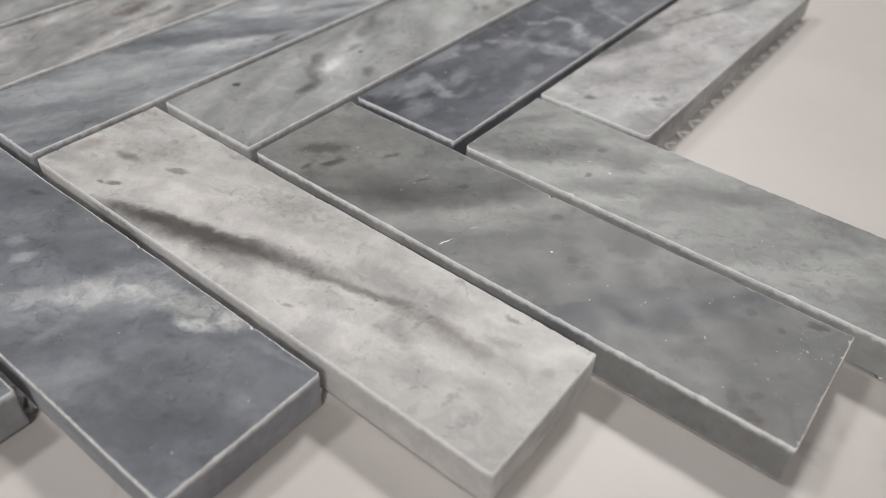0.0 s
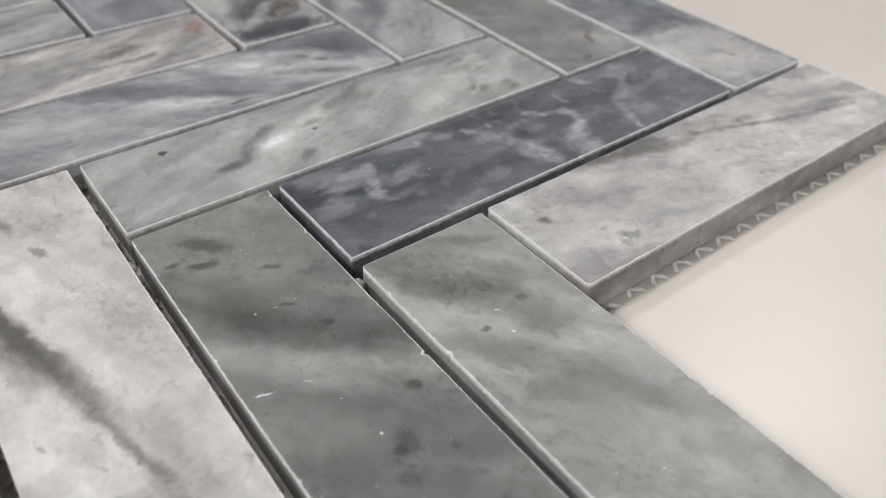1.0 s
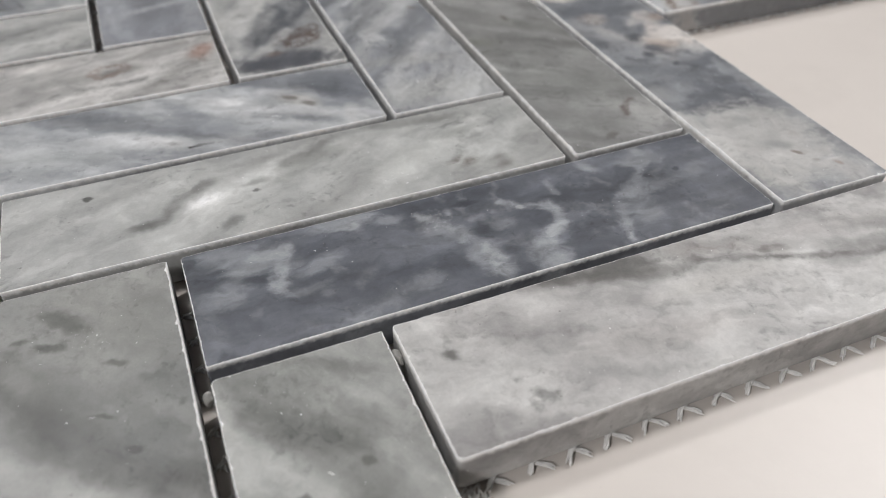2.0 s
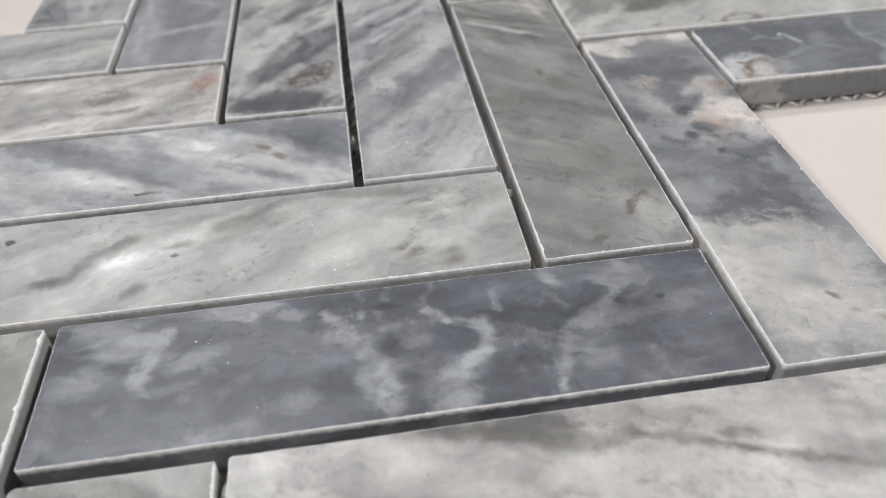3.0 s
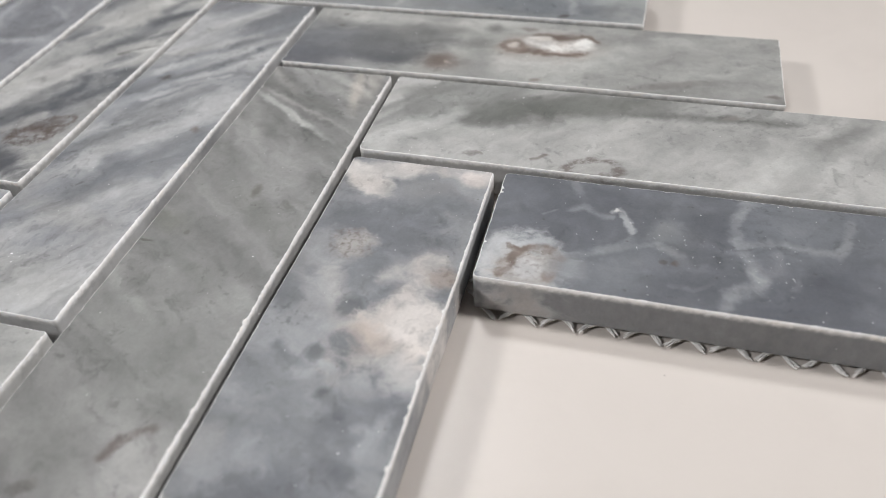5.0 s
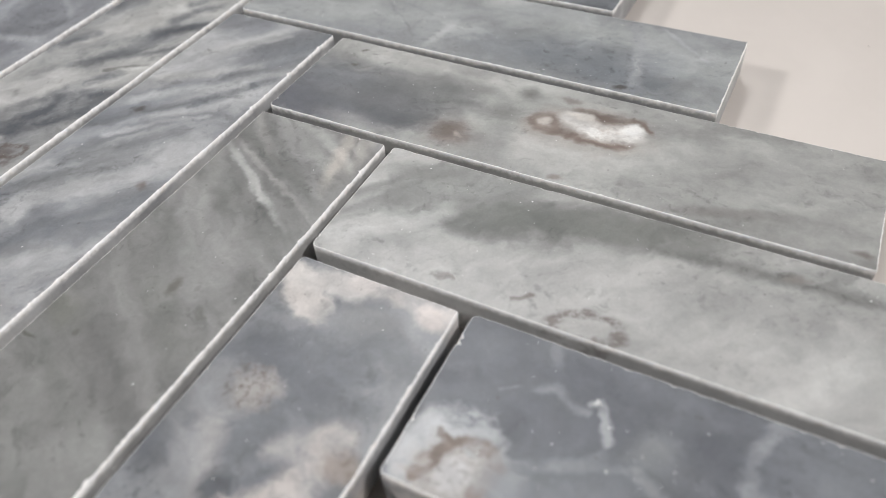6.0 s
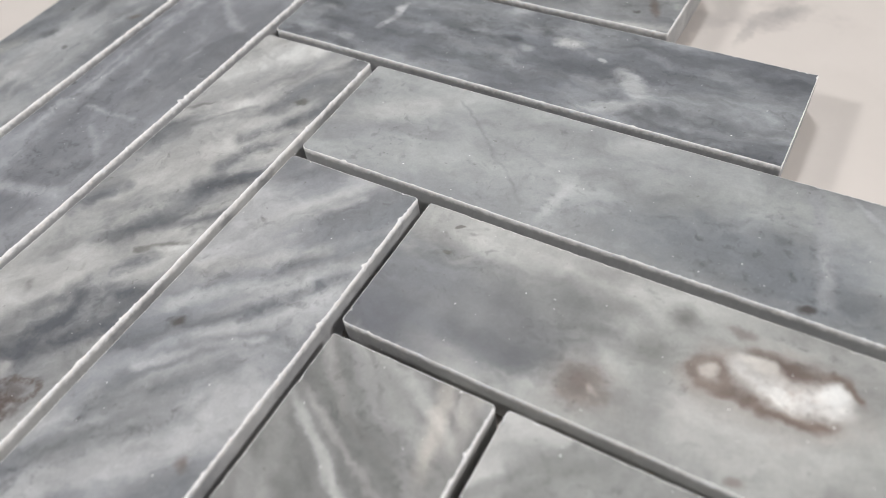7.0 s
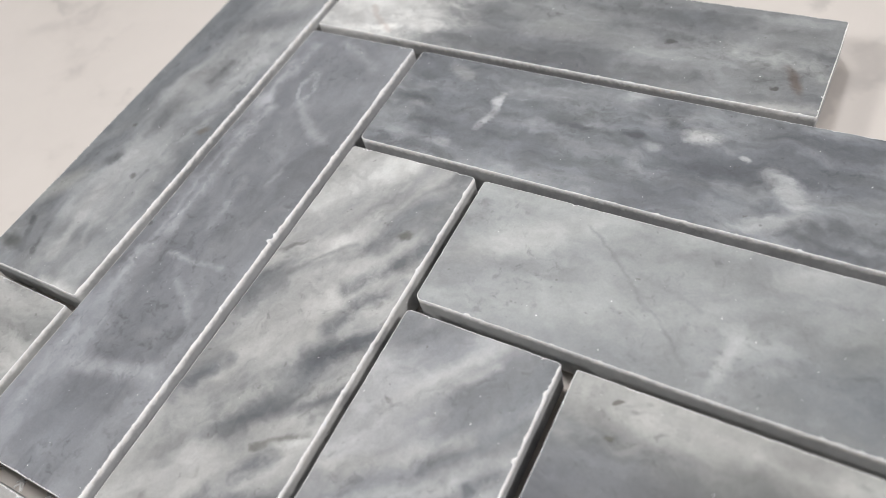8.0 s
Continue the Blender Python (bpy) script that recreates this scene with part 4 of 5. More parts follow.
m.patch(62.8, 11.5, 1.7, 0.9, 13, (98, 96, 92), 0.94, 0.37)
m.patch(60.2, 4.9, 1.4, 0.7, 60, (98, 97, 94), 0.94, 0.31)
m.patch(47.4, 24.3, 1.3, 0.4, 86, (92, 92, 86), 0.83, 0.31)
m.patch(50.3, 18.2, 0.6, 0.4, 51, (100, 99, 95), 0.77, 0.31)
m.patch(63.8, 8.2, 0.4, 0.4, 63, (98, 97, 94), 0.77, 0.31)
m.patch(3.7, 15.5, 1.7, 0.8, -65, (112, 108, 106), 0.66, 0.37)
m.vein(((9.2, 8.4), (11.9, 7.5), (13.4, 5.8), (14.4, 3.8)), 0.7, (110, 103, 100), 1.00, 0.43)
m.flecks(12.3, 6.5, 3.4, 1.6, -52, (88, 80, 77), 0.50, 0.90)
m.patch(94.2, 13.9, 8.6, 1.0, 53, (112, 113, 111), 0.58, 0.56)
m.patch(95.6, 18.5, 8.4, 0.9, 45, (118, 119, 117), 0.66, 0.56)
m.patch(96.5, 9.2, 8.3, 1.2, 51, (158, 159, 156), 0.66, 0.56)
m.patch(103.2, 3.2, 8.4, 1.6, 6, (186, 183, 178), 0.77, 0.56)
m.patch(99.3, 22.9, 7.4, 0.9, 47, (176, 173, 170), 0.33, 0.56)
m.patch(88.9, 13.9, 11.9, 0.5, 62, (182, 180, 177), 0.41, 0.56)
m.patch(85.7, 17.8, 11.6, 0.8, 52, (112, 112, 111), 0.58, 0.56)
m.patch(91.9, 13.0, 9.3, 0.6, 70, (116, 115, 113), 0.54, 0.56)
m.patch(83.8, 21.8, 12.5, 1.2, 28, (172, 172, 170), 0.33, 0.56)
m.patch(97.9, 5.7, 6.9, 1.2, 13, (196, 191, 184), 0.88, 0.56)
m.patch(77.8, 24.1, 10.1, 0.9, 21, (120, 120, 119), 0.66, 0.56)
m.patch(64.9, 19.1, 6.9, 1.2, 21, (120, 120, 119), 0.55, 0.56)
m.patch(69.8, 9.3, 11.6, 2.6, 21, (156, 156, 155), 0.55, 0.56)
tile("s", 1, m.done(0.25), "green-grey marble tile with fanned streaks", shift=(-0.00011, -0.00025, 0.00))
m = Marble("marble_mist", (171, 172, 173), (121, 124, 129), -38, 4.5, .075, .53, .14, .5)
m.vein(((91.0, 10.9), (96.2, 5.6), (103.5, 0.3)), 2.6, (106, 109, 113), .85, .5)
m.vein(((82.1, 12.1), (87.8, 5.3), (93.3, 0.5)), 1.6, (113, 116, 120), .75, .5)
m.vein(((72.1, 10.8), (78.0, 6.8), (84.5, 2.0)), 1.3, (93, 97, 102), .85, .45)
m.vein(((59.2, 25.9), (66.5, 18.1), (73.3, 10.7)), 1.0, (106, 109, 113), .75, .5)
m.vein(((54.3, 20.9), (63.4, 15.2), (71.9, 4.3)), 1.6, (108, 111, 115), .7, .5)
m.vein(((49.8, 21.8), (55.9, 15.8), (64.1, 7.4)), 1.5, (113, 116, 119), .65, .5)
m.vein(((41.9, 23.0), (48.7, 15.1), (55.1, 7.8)), 1.6, (115, 118, 120), .6, .5)
m.vein(((76.6, 23.7), (79.8, 17.0), (88.0, 7.6)), 1.2, (188, 188, 186), .7, .5)
m.vein(((68.4, 23.2), (75.5, 15.8), (80.5, 6.6)), 1.1, (180, 182, 182), .65, .5)
m.vein(((57.9, 20.0), (66.0, 12.1), (70.0, 6.0)), 0.6, (171, 172, 174), .7, .5)
m.patch(6.7, 14.3, 12.6, 5.00, 82, (178, 179, 177), .65, .5)
m.patch(21.9, 13.1, 9.3, 2.50, 81, (171, 171, 169), .5, .5)
m.flecks(90.2, 17.2, 6.5, 2.00, -54, (111, 112, 110), 0.30, .8)
m.patch(88.8, 20.7, 1.1, 0.40, 53, (70, 68, 64), .8, .4)
m.patch(66.6, 19.7, 1.0, 0.80, -33, (81, 76, 73), .85, .4)
m.patch(49.8, 3.6, 0.9, 1.20, -38, (114, 105, 101), .85, .5)
m.flecks(11.4, 15.8, 1.5, 0.9, -82, (246, 246, 246), .9, 2.2, 0.6)
m.flecks(10.4, 12.9, 7.0, 4.00, -75, (246, 246, 246), .9, 1.6, 0.7)
m.patch(100.0, 18.4, 9.0, 4.4, -76, (118, 120, 124), 0.94, 0.60)
m.vein(((102.2, 8.5), (97.1, 13.0), (91.7, 17.7), (88.1, 20.5)), 1.2, (178, 179, 178), 0.70, 0.60)
m.patch(94.7, 8.2, 10.1, 3.0, -18, (116, 118, 122), 0.88, 0.50)
m.vein(((99.4, 8.6), (93.6, 13.1), (88.0, 17.6)), 0.7, (168, 169, 169), 0.78, 0.50)
m.patch(82.9, -2.1, 10.6, 2.4, 3, (118, 120, 125), 0.66, 0.56)
m.patch(71.8, -1.8, 8.1, 2.4, -19, (114, 117, 122), 0.72, 0.56)
tile("s", 2, m.done(0.27), "pale grey marble tile with slanting dark streaks", shift=(-0.00004, 0.00016, 0.03))
m = Marble("marble_zebra", (179, 179, 177), (105, 108, 112), -31, 3.5, .075, .55, .14, .35, crisp=0.3)
m.patch(19.1, 13.9, 15.1, 8.00, -51, (102, 105, 110), .7, .6)
m.vein(((89.1, 25.4), (97.3, 20.2), (103.8, 12.0)), 2.8, (194, 195, 193), .92, .45)
m.vein(((104.3, 8.2), (97.8, 9.2), (93.1, 11.2)), 1.0, (135, 136, 138), .6, .5)
m.vein(((74.3, 27.0), (78.3, 21.9), (82.8, 15.7)), 2.0, (185, 185, 183), .85, .45)
m.vein(((74.0, 20.8), (79.4, 17.1), (83.0, 13.1)), 0.4, (125, 127, 127), .7, .5)
m.patch(79.3, 23.4, 2.7, 0.40, -53, (111, 111, 109), .7, .5)
m.vein(((84.3, 10.0), (91.9, 4.9), (102.9, 1.7)), 1.8, (107, 109, 113), .8, .45)
m.vein(((75.0, 9.3), (80.6, 4.4), (90.8, -1.1)), 1.6, (98, 101, 105), .85, .45)
m.vein(((66.9, 7.8), (73.0, 6.4), (78.9, 0.6)), 1.2, (102, 105, 110), .75, .45)
m.vein(((54.3, 20.3), (63.4, 15.4), (71.9, 10.8)), 1.6, (183, 183, 181), .85, .45)
m.vein(((47.5, 25.7), (53.0, 23.2), (56.5, 20.5)), 1.2, (102, 105, 110), .85, .45)
m.vein(((54.7, 9.9), (63.1, 5.9), (70.1, -1.1)), 1.5, (88, 91, 96), .9, .4)
m.vein(((51.0, 8.9), (56.1, 2.3), (61.9, -2.7)), 0.8, (109, 111, 115), .8, .45)
m.vein(((39.4, 26.4), (47.7, 17.5), (56.6, 10.4)), 2.0, (180, 181, 179), .8, .5)
m.vein(((34.8, 19.5), (42.3, 14.5), (51.2, 5.4)), 1.8, (176, 176, 174), .75, .5)
m.vein(((46.3, 8.3), (49.2, 4.8), (51.1, 1.5)), 0.5, (101, 100, 95), .6, .4)
m.patch(49.0, 3.6, 2.6, 0.70, -60, (198, 199, 197), .8, .4)
m.ring(40.0, 15.3, 1.4, 1.60, -50, (119, 115, 110), .4, .4)
m.vein(((35.6, 11.2), (41.3, 8.4), (46.2, 5.0)), 1.3, (102, 105, 110), .8, .45)
m.vein(((26.6, 17.7), (32.5, 12.8), (38.9, 5.8)), 1.3, (107, 109, 113), .75, .45)
m.vein(((24.1, 14.6), (30.2, 11.5), (35.7, 5.0)), 1.2, (166, 167, 167), .7, .5)
m.vein(((21.1, 10.8), (27.3, 7.0), (33.4, 0.2)), 1.6, (83, 86, 92), .9, .45)
m.patch(3.5, 14.0, 13.1, 2.40, 87, (76, 79, 84), .85, .45)
m.patch(16.0, 7.3, 3.8, 1.60, -89, (116, 108, 105), .7, .5)
m.flecks(16.0, 7.6, 4.7, 2.40, -81, (82, 74, 71), 0.48, .8)
m.patch(10.0, 16.2, 1.5, 0.70, -88, (120, 112, 107), .6, .5)
m.patch(19.2, 5.2, 1.4, 1.20, -56, (102, 95, 93), .75, .5)
m.vein(((31.0, 17.5), (32.4, 18.0), (33.8, 19.0)), 0.5, (70, 65, 60), .8, .4)
m.patch(87.7, 5.5, 1.3, 0.70, -56, (87, 86, 79), .75, .4)
m.flecks(79.6, 18.8, 9.9, 2.00, -62, (121, 120, 116), 0.30, .9)
m.vein(((10.7, 24.6), (25.8, 18.9), (41.6, 15.8)), 2.0, (176, 176, 175), 0.85, 0.4)
m.patch(5.1, 14.2, 12.4, 5.0, -96, (84, 86, 91), 0.92, 0.3)
m.vein(((17.2, 18.2), (27.4, 10.6), (38.4, 3.0)), 3.0, (88, 91, 96), 0.9, 0.4)
m.vein(((9.0, 21.1), (14.4, 14.3), (20.9, 10.0)), 1.4, (170, 170, 169), 0.75, 0.4)
m.flecks(15.2, 7.9, 6.6, 4.6, -63, (84, 72, 66), 0.95, 0.55, 0.46)
m.ring(13.8, 7.9, 3.9, 2.6, -71, (86, 74, 68), 0.85, 0.45)
m.ring(19.5, 5.0, 2.8, 1.8, -73, (90, 78, 72), 0.8, 0.45)
m.patch(9.0, 15.7, 2.4, 1.0, -88, (104, 92, 86), 0.7, 0.4)
tile("s", 3, m.done(0.27), "white and dark grey zebra-streaked marble tile", shift=(0.00006, 0.00020, -0.16))
m = Marble("marble_steel", (147, 149, 153), (121, 123, 128), -2, 6, .06, .5, .18, .3, vein=.1, crisp=0.5)
m.patch(94.0, 12.9, 18.8, 7.0, 61, (122, 124, 129), 0.55, 0.50)
m.patch(66.5, 5.8, 13.2, 3.4, -9, (116, 118, 123), 0.66, 0.50)
m.patch(52.4, 21.5, 9.0, 1.6, 1, (116, 118, 124), 0.61, 0.50)
m.vein(((92.8, 24.0), (79.6, 23.0), (70.5, 22.8)), 0.90, (174, 176, 180), 0.77, 0.70)
m.vein(((79.5, 20.6), (68.5, 21.3), (54.9, 20.7), (46.9, 21.1)), 0.90, (174, 176, 180), 0.81, 0.70)
m.vein(((73.9, 22.4), (65.5, 23.3), (52.0, 22.6), (39.7, 22.0)), 0.45, (164, 166, 170), 0.73, 0.70)
m.vein(((47.1, 21.3), (35.0, 20.6), (23.3, 20.6), (11.3, 20.9)), 1.50, (164, 166, 170), 0.81, 0.70)
m.vein(((40.7, 22.9), (30.6, 22.1), (19.6, 22.6), (7.5, 22.3)), 0.75, (174, 176, 180), 0.77, 0.70)
m.vein(((31.4, 20.0), (22.0, 19.4), (14.0, 19.6), (3.2, 20.2)), 1.80, (160, 163, 168), 0.73, 0.70)
m.patch(80.6, 23.7, 2.5, 1.6, -11, (174, 176, 180), 0.83, 0.50)
m.ring(86.8, 16.2, 4.4, 1.6, 9, (164, 166, 170), 0.70, 0.45)
m.vein(((81.9, 15.1), (78.3, 10.5), (74.5, 4.5)), 0.90, (164, 166, 170), 0.77, 0.70)
m.patch(77.4, 9.5, 3.3, 1.0, 50, (164, 166, 170), 0.66, 0.50)
m.vein(((101.5, 16.2), (98.4, 10.0), (95.9, 5.6)), 0.90, (164, 166, 170), 0.62, 0.70)
m.vein(((99.0, 22.1), (89.7, 21.9)), 0.90, (164, 166, 170), 0.62, 0.70)
m.vein(((60.8, 14.0), (53.7, 13.4), (49.5, 13.5)), 0.60, (164, 166, 170), 0.62, 0.70)
m.vein(((41.7, 16.7), (41.7, 11.2), (42.8, 4.8)), 0.45, (164, 166, 170), 0.73, 0.70)
m.vein(((37.6, 11.8), (35.0, 7.3), (31.5, 4.1)), 0.60, (164, 166, 170), 0.62, 0.70)
m.vein(((17.6, 19.1), (19.4, 11.4), (21.8, 3.3)), 1.05, (174, 176, 180), 0.77, 0.70)
m.patch(20.7, 7.4, 3.2, 0.9, -74, (164, 166, 170), 0.66, 0.50)
m.vein(((61.1, 8.7), (65.7, 8.0)), 0.45, (164, 166, 170), 0.55, 0.70)
m.patch(25.5, 22.8, 8.0, 1.6, 6, (158, 161, 166), 0.66, 0.56)
m.patch(8.5, 15.1, 9.2, 5.0, 76, (142, 145, 151), 0.55, 0.56)
m.patch(46.0, 25.5, 0.4, 0.5, -76, (90, 90, 90), 0.77, 0.31)
tile("s", 4, m.done(0.27), "blue-grey marble tile with thin pale lines", shift=(0.00001, -0.00005, -0.01))
m = Marble("marble_lead", (158, 160, 161), (118, 121, 125), -7, 4, .075, .5, .14, .45)
m.patch(75.8, 8.5, 6.7, 3.00, -54, (102, 104, 109), .7, .5)
m.vein(((54.0, 11.6), (58.0, 10.7), (60.9, 10.5)), 0.8, (91, 93, 96), .7, .5)
m.vein(((45.2, 14.0), (47.8, 9.8), (52.0, 5.9)), 1.2, (158, 160, 160), .75, .5)
m.vein(((43.8, 9.7), (47.4, 6.3), (59.6, 4.7)), 0.8, (150, 152, 154), .7, .5)
m.patch(46.6, 4.8, 6.1, 1.60, -25, (112, 114, 118), .6, .5)
m.vein(((32.9, 12.3), (25.1, 14.0), (16.7, 13.9)), 1.4, (160, 161, 161), .65, .5)
m.patch(28.7, 17.3, 1.9, 1.40, -26, (94, 96, 99), .75, .5)
m.patch(19.9, 22.8, 5.5, 2.00, -29, (167, 168, 165), .7, .5)
m.flecks(10.1, 22.6, 6.3, 3.00, -8, (78, 77, 75), 0.36, .7)
m.patch(4.9, 21.6, 3.6, 1.40, -87, (73, 74, 71), .75, .5)
m.vein(((0.0, 8.6), (0.2, 4.1), (0.3, -0.3)), 1.2, (202, 203, 201), .7, .5)
m.patch(41.5, 2.7, 1.3, 0.80, -34, (115, 109, 103), .8, .5)
m.patch(11.2, 10.9, 6.4, 2.40, -83, (115, 118, 121), .6, .5)
m.patch(38.3, 19.6, 0.6, 0.50, -41, (88, 88, 85), .7, .4)
m.patch(26.5, 9.8, 0.7, 0.50, -47, (88, 88, 85), .7, .4)
m.vein(((10.8, 22.6), (4.2, 18.7)), 0.6, (88, 90, 92), 1.00, 0.37)
m.vein(((10.8, 18.4), (4.5, 15.8)), 0.5, (92, 94, 96), 0.95, 0.37)
m.patch(7.1, 18.6, 5.6, 2.2, 9, (120, 122, 125), 0.66, 0.50)
m.vein(((22.0, 14.2), (12.1, 12.5), (5.5, 11.3)), 1.1, (174, 175, 175), 0.90, 0.43)
m.vein(((27.0, 13.3), (18.5, 10.9), (8.4, 7.2)), 0.6, (164, 165, 166), 0.84, 0.43)
m.patch(53.7, 16.3, 3.8, 2.0, -3, (150, 151, 151), 0.66, 0.50)
m.patch(41.6, 14.3, 6.1, 1.6, 3, (104, 106, 109), 0.72, 0.50)
tile("s", 5, m.done(0.25), "mid grey marble tile with cloudy streaks", shift=(-0.00013, 0.00001, 0.00))
m = Marble("marble_knot", (124, 127, 132), (101, 104, 110), 5, 2, .06, .46, .2, .25, vein=.05, crisp=.4)
m.patch(7.3, 4.7, 6.9, 6.4, 1, (176, 179, 182), 1.00, 0.19)
m.patch(3.6, 5.8, 4.3, 4.5, 48, (188, 190, 192), 0.88, 0.31)
m.patch(7.1, 3.4, 5.1, 4.2, 4, (172, 168, 165), 0.94, 0.25)
m.vein(((3.5, 1.4), (3.5, 4.2), (4.9, 6.1), (7.6, 7.9), (10.5, 7.9)), 0.8, (132, 121, 113), 1.00, 0.31)
m.vein(((4.4, 7.8), (6.4, 7.4), (9.7, 8.9)), 0.5, (118, 106, 98), 1.00, 0.31)
m.vein(((10.5, 7.9), (12.3, 6.1), (12.5, 3.8), (11.3, 1.8)), 1.0, (140, 129, 122), 1.00, 0.34)
m.vein(((4.9, 6.1), (4.9, 3.5), (3.8, 1.2)), 0.6, (120, 108, 100), 0.95, 0.31)
m.patch(8.0, 3.2, 2.1, 2.0, 11, (196, 196, 196), 0.94, 0.31)
m.flecks(7.8, 4.7, 4.2, 4.4, 4, (112, 100, 93), 0.60, 1.10)
m.flecks(9.0, 5.0, 2.2, 3.0, -5, (220, 220, 219), 0.50, 1.30)
m.patch(13.9, 4.1, 2.6, 2.6, -54, (140, 143, 147), 0.77, 0.50)
m.vein(((12.3, 18.2), (14.5, 19.0), (17.0, 17.4), (18.8, 17.2)), 0.6, (138, 142, 146), 0.90, 0.43)
m.vein(((19.1, 18.7), (20.2, 19.2), (21.3, 16.8), (22.2, 14.2)), 0.5, (164, 167, 170), 0.95, 0.37)
m.patch(19.7, 19.1, 0.5, 0.5, -22, (212, 213, 213), 0.99, 0.31)
m.patch(12.6, 24.6, 2.3, 0.9, -65, (136, 139, 143), 0.66, 0.43)
m.vein(((8.0, 16.5), (10.1, 17.8)), 0.3, (136, 139, 143), 0.67, 0.43)
m.vein(((14.2, 7.7), (17.9, 9.2), (20.8, 10.6), (22.6, 12.5)), 0.7, (138, 142, 146), 0.90, 0.50)
m.vein(((22.0, 11.1), (25.3, 12.1), (27.0, 12.9)), 0.5, (138, 142, 146), 0.84, 0.43)
m.patch(27.7, 15.3, 3.0, 2.6, 48, (136, 139, 142), 0.94, 0.43)
m.vein(((26.6, 12.4), (28.3, 11.5), (29.6, 10.5)), 1.0, (148, 151, 154), 0.84, 0.43)
m.patch(30.7, 13.9, 3.2, 2.4, 24, (122, 125, 130), 0.77, 0.50)
m.patch(29.1, 9.0, 0.7, 0.6, -8, (108, 98, 96), 0.88, 0.31)
m.patch(27.4, 8.9, 0.6, 0.4, -9, (96, 90, 90), 0.77, 0.31)
m.vein(((29.6, 9.9), (31.7, 8.1), (33.3, 8.4)), 0.7, (128, 131, 136), 0.73, 0.43)
m.vein(((33.6, 13.9), (36.1, 13.1), (37.7, 12.8)), 0.8, (126, 129, 134), 0.73, 0.50)
m.vein(((40.1, 26.9), (39.4, 23.6), (38.2, 20.1), (38.0, 16.7), (38.6, 14.5)), 0.8, (148, 151, 155), 0.95, 0.43)
m.patch(40.5, 25.2, 1.3, 1.5, -27, (140, 143, 147), 0.72, 0.50)
m.vein(((38.6, 14.5), (41.9, 15.4), (45.1, 16.0), (49.1, 15.6), (53.0, 15.9)), 0.7, (140, 143, 147), 0.90, 0.43)
m.vein(((53.0, 15.3), (54.1, 18.7), (54.7, 22.8)), 0.7, (140, 143, 147), 0.84, 0.43)
m.vein(((39.4, 13.1), (40.3, 11.5), (40.7, 8.5), (41.2, 6.3), (37.7, 4.4), (36.7, 1.7)), 1.0, (142, 145, 149), 0.90, 0.46)
m.patch(41.2, 8.0, 1.7, 1.2, -73, (158, 160, 163), 0.77, 0.43)
m.vein(((41.6, 8.7), (44.4, 10.5), (44.2, 13.5)), 0.7, (134, 137, 142), 0.78, 0.43)
m.vein(((45.4, 14.4), (47.2, 11.7), (46.1, 6.8)), 0.6, (128, 131, 136), 0.67, 0.43)
m.patch(43.6, 10.3, 2.1, 2.0, -23, (118, 120, 125), 0.55, 0.50)
m.patch(36.9, 10.1, 2.4, 2.2, -9, (98, 101, 106), 0.66, 0.43)
m.vein(((28.3, 4.1), (32.2, 3.8), (34.6, 5.5)), 0.4, (128, 131, 136), 0.56, 0.43)
m.flecks(41.7, 9.9, 7.6, 6.0, 21, (215, 216, 217), 0.70, 1.60, 0.68)
m.flecks(29.5, 12.4, 5.5, 5.0, 25, (215, 216, 217), 0.60, 1.60, 0.68)
tile("j", -1, m.done(0.23), "slate marble tile with a brown-ringed knot", shift=(-0.00003, 0.00019, -0.02))
m = Marble("marble_lens", (178, 178, 176), (143, 144, 142), 49, 4, .07, .58, .16, .35)
m.vein(((2.2, 4.2), (9.1, 9.2), (15.5, 15.0)), 2.2, (189, 190, 188), .7, .5)
m.vein(((0.0, 13.1), (4.5, 18.2), (10.0, 25.1)), 0.9, (126, 127, 125), .8, .5)
m.vein(((0.2, 8.6), (5.7, 14.7), (10.7, 18.8)), 0.7, (148, 149, 147), .7, .5)
m.vein(((17.3, 13.3), (21.7, 18.1), (29.7, 22.6)), 1.0, (116, 117, 115), .8, .5)
m.vein(((18.7, 12.4), (24.3, 16.2), (35.2, 20.6)), 1.8, (104, 105, 103), .85, .55)
m.vein(((23.8, 13.9), (37.0, 20.0), (52.2, 25.0)), 3.4, (99, 100, 98), .85, .55)
m.vein(((17.3, 11.7), (21.6, 11.6), (28.5, 14.1)), 0.7, (121, 122, 120), .7, .5)
m.vein(((42.3, 26.7), (54.9, 28.4), (65.5, 30.4)), 2.8, (134, 134, 132), .7, .5)
m.vein(((46.8, 19.8), (61.1, 21.0), (76.8, 21.6)), 1.1, (109, 110, 108), .75, .5)
m.patch(75.5, 9.9, 9.6, 3.60, 4, (173, 174, 172), .6, .5)
m.ring(42.6, 1.9, 4.6, 2.60, 10, (118, 111, 107), .9, .4)
m.patch(42.6, 1.7, 2.7, 1.00, 9, (166, 165, 163), .8, .45)
m.vein(((19.9, 1.9), (21.1, 2.8), (22.4, 2.4)), 0.4, (116, 109, 104), .8, .4)
m.vein(((31.8, 2.6), (33.3, 3.4), (34.3, 4.2)), 0.4, (116, 109, 104), .8, .4)
m.patch(66.0, 21.9, 1.8, 0.80, 15, (120, 114, 110), .6, .5)
m.patch(21.1, 1.9, 0.7, 0.40, 14, (111, 105, 100), .6, .4)
m.patch(30.4, 19.2, 13.8, 3.6, 14, (112, 114, 110), 0.88, 0.56)
m.patch(43.1, 22.5, 11.1, 2.4, 4, (126, 127, 124), 0.77, 0.56)
m.patch(8.3, 21.8, 5.4, 2.0, 3, (136, 137, 134), 0.66, 0.56)
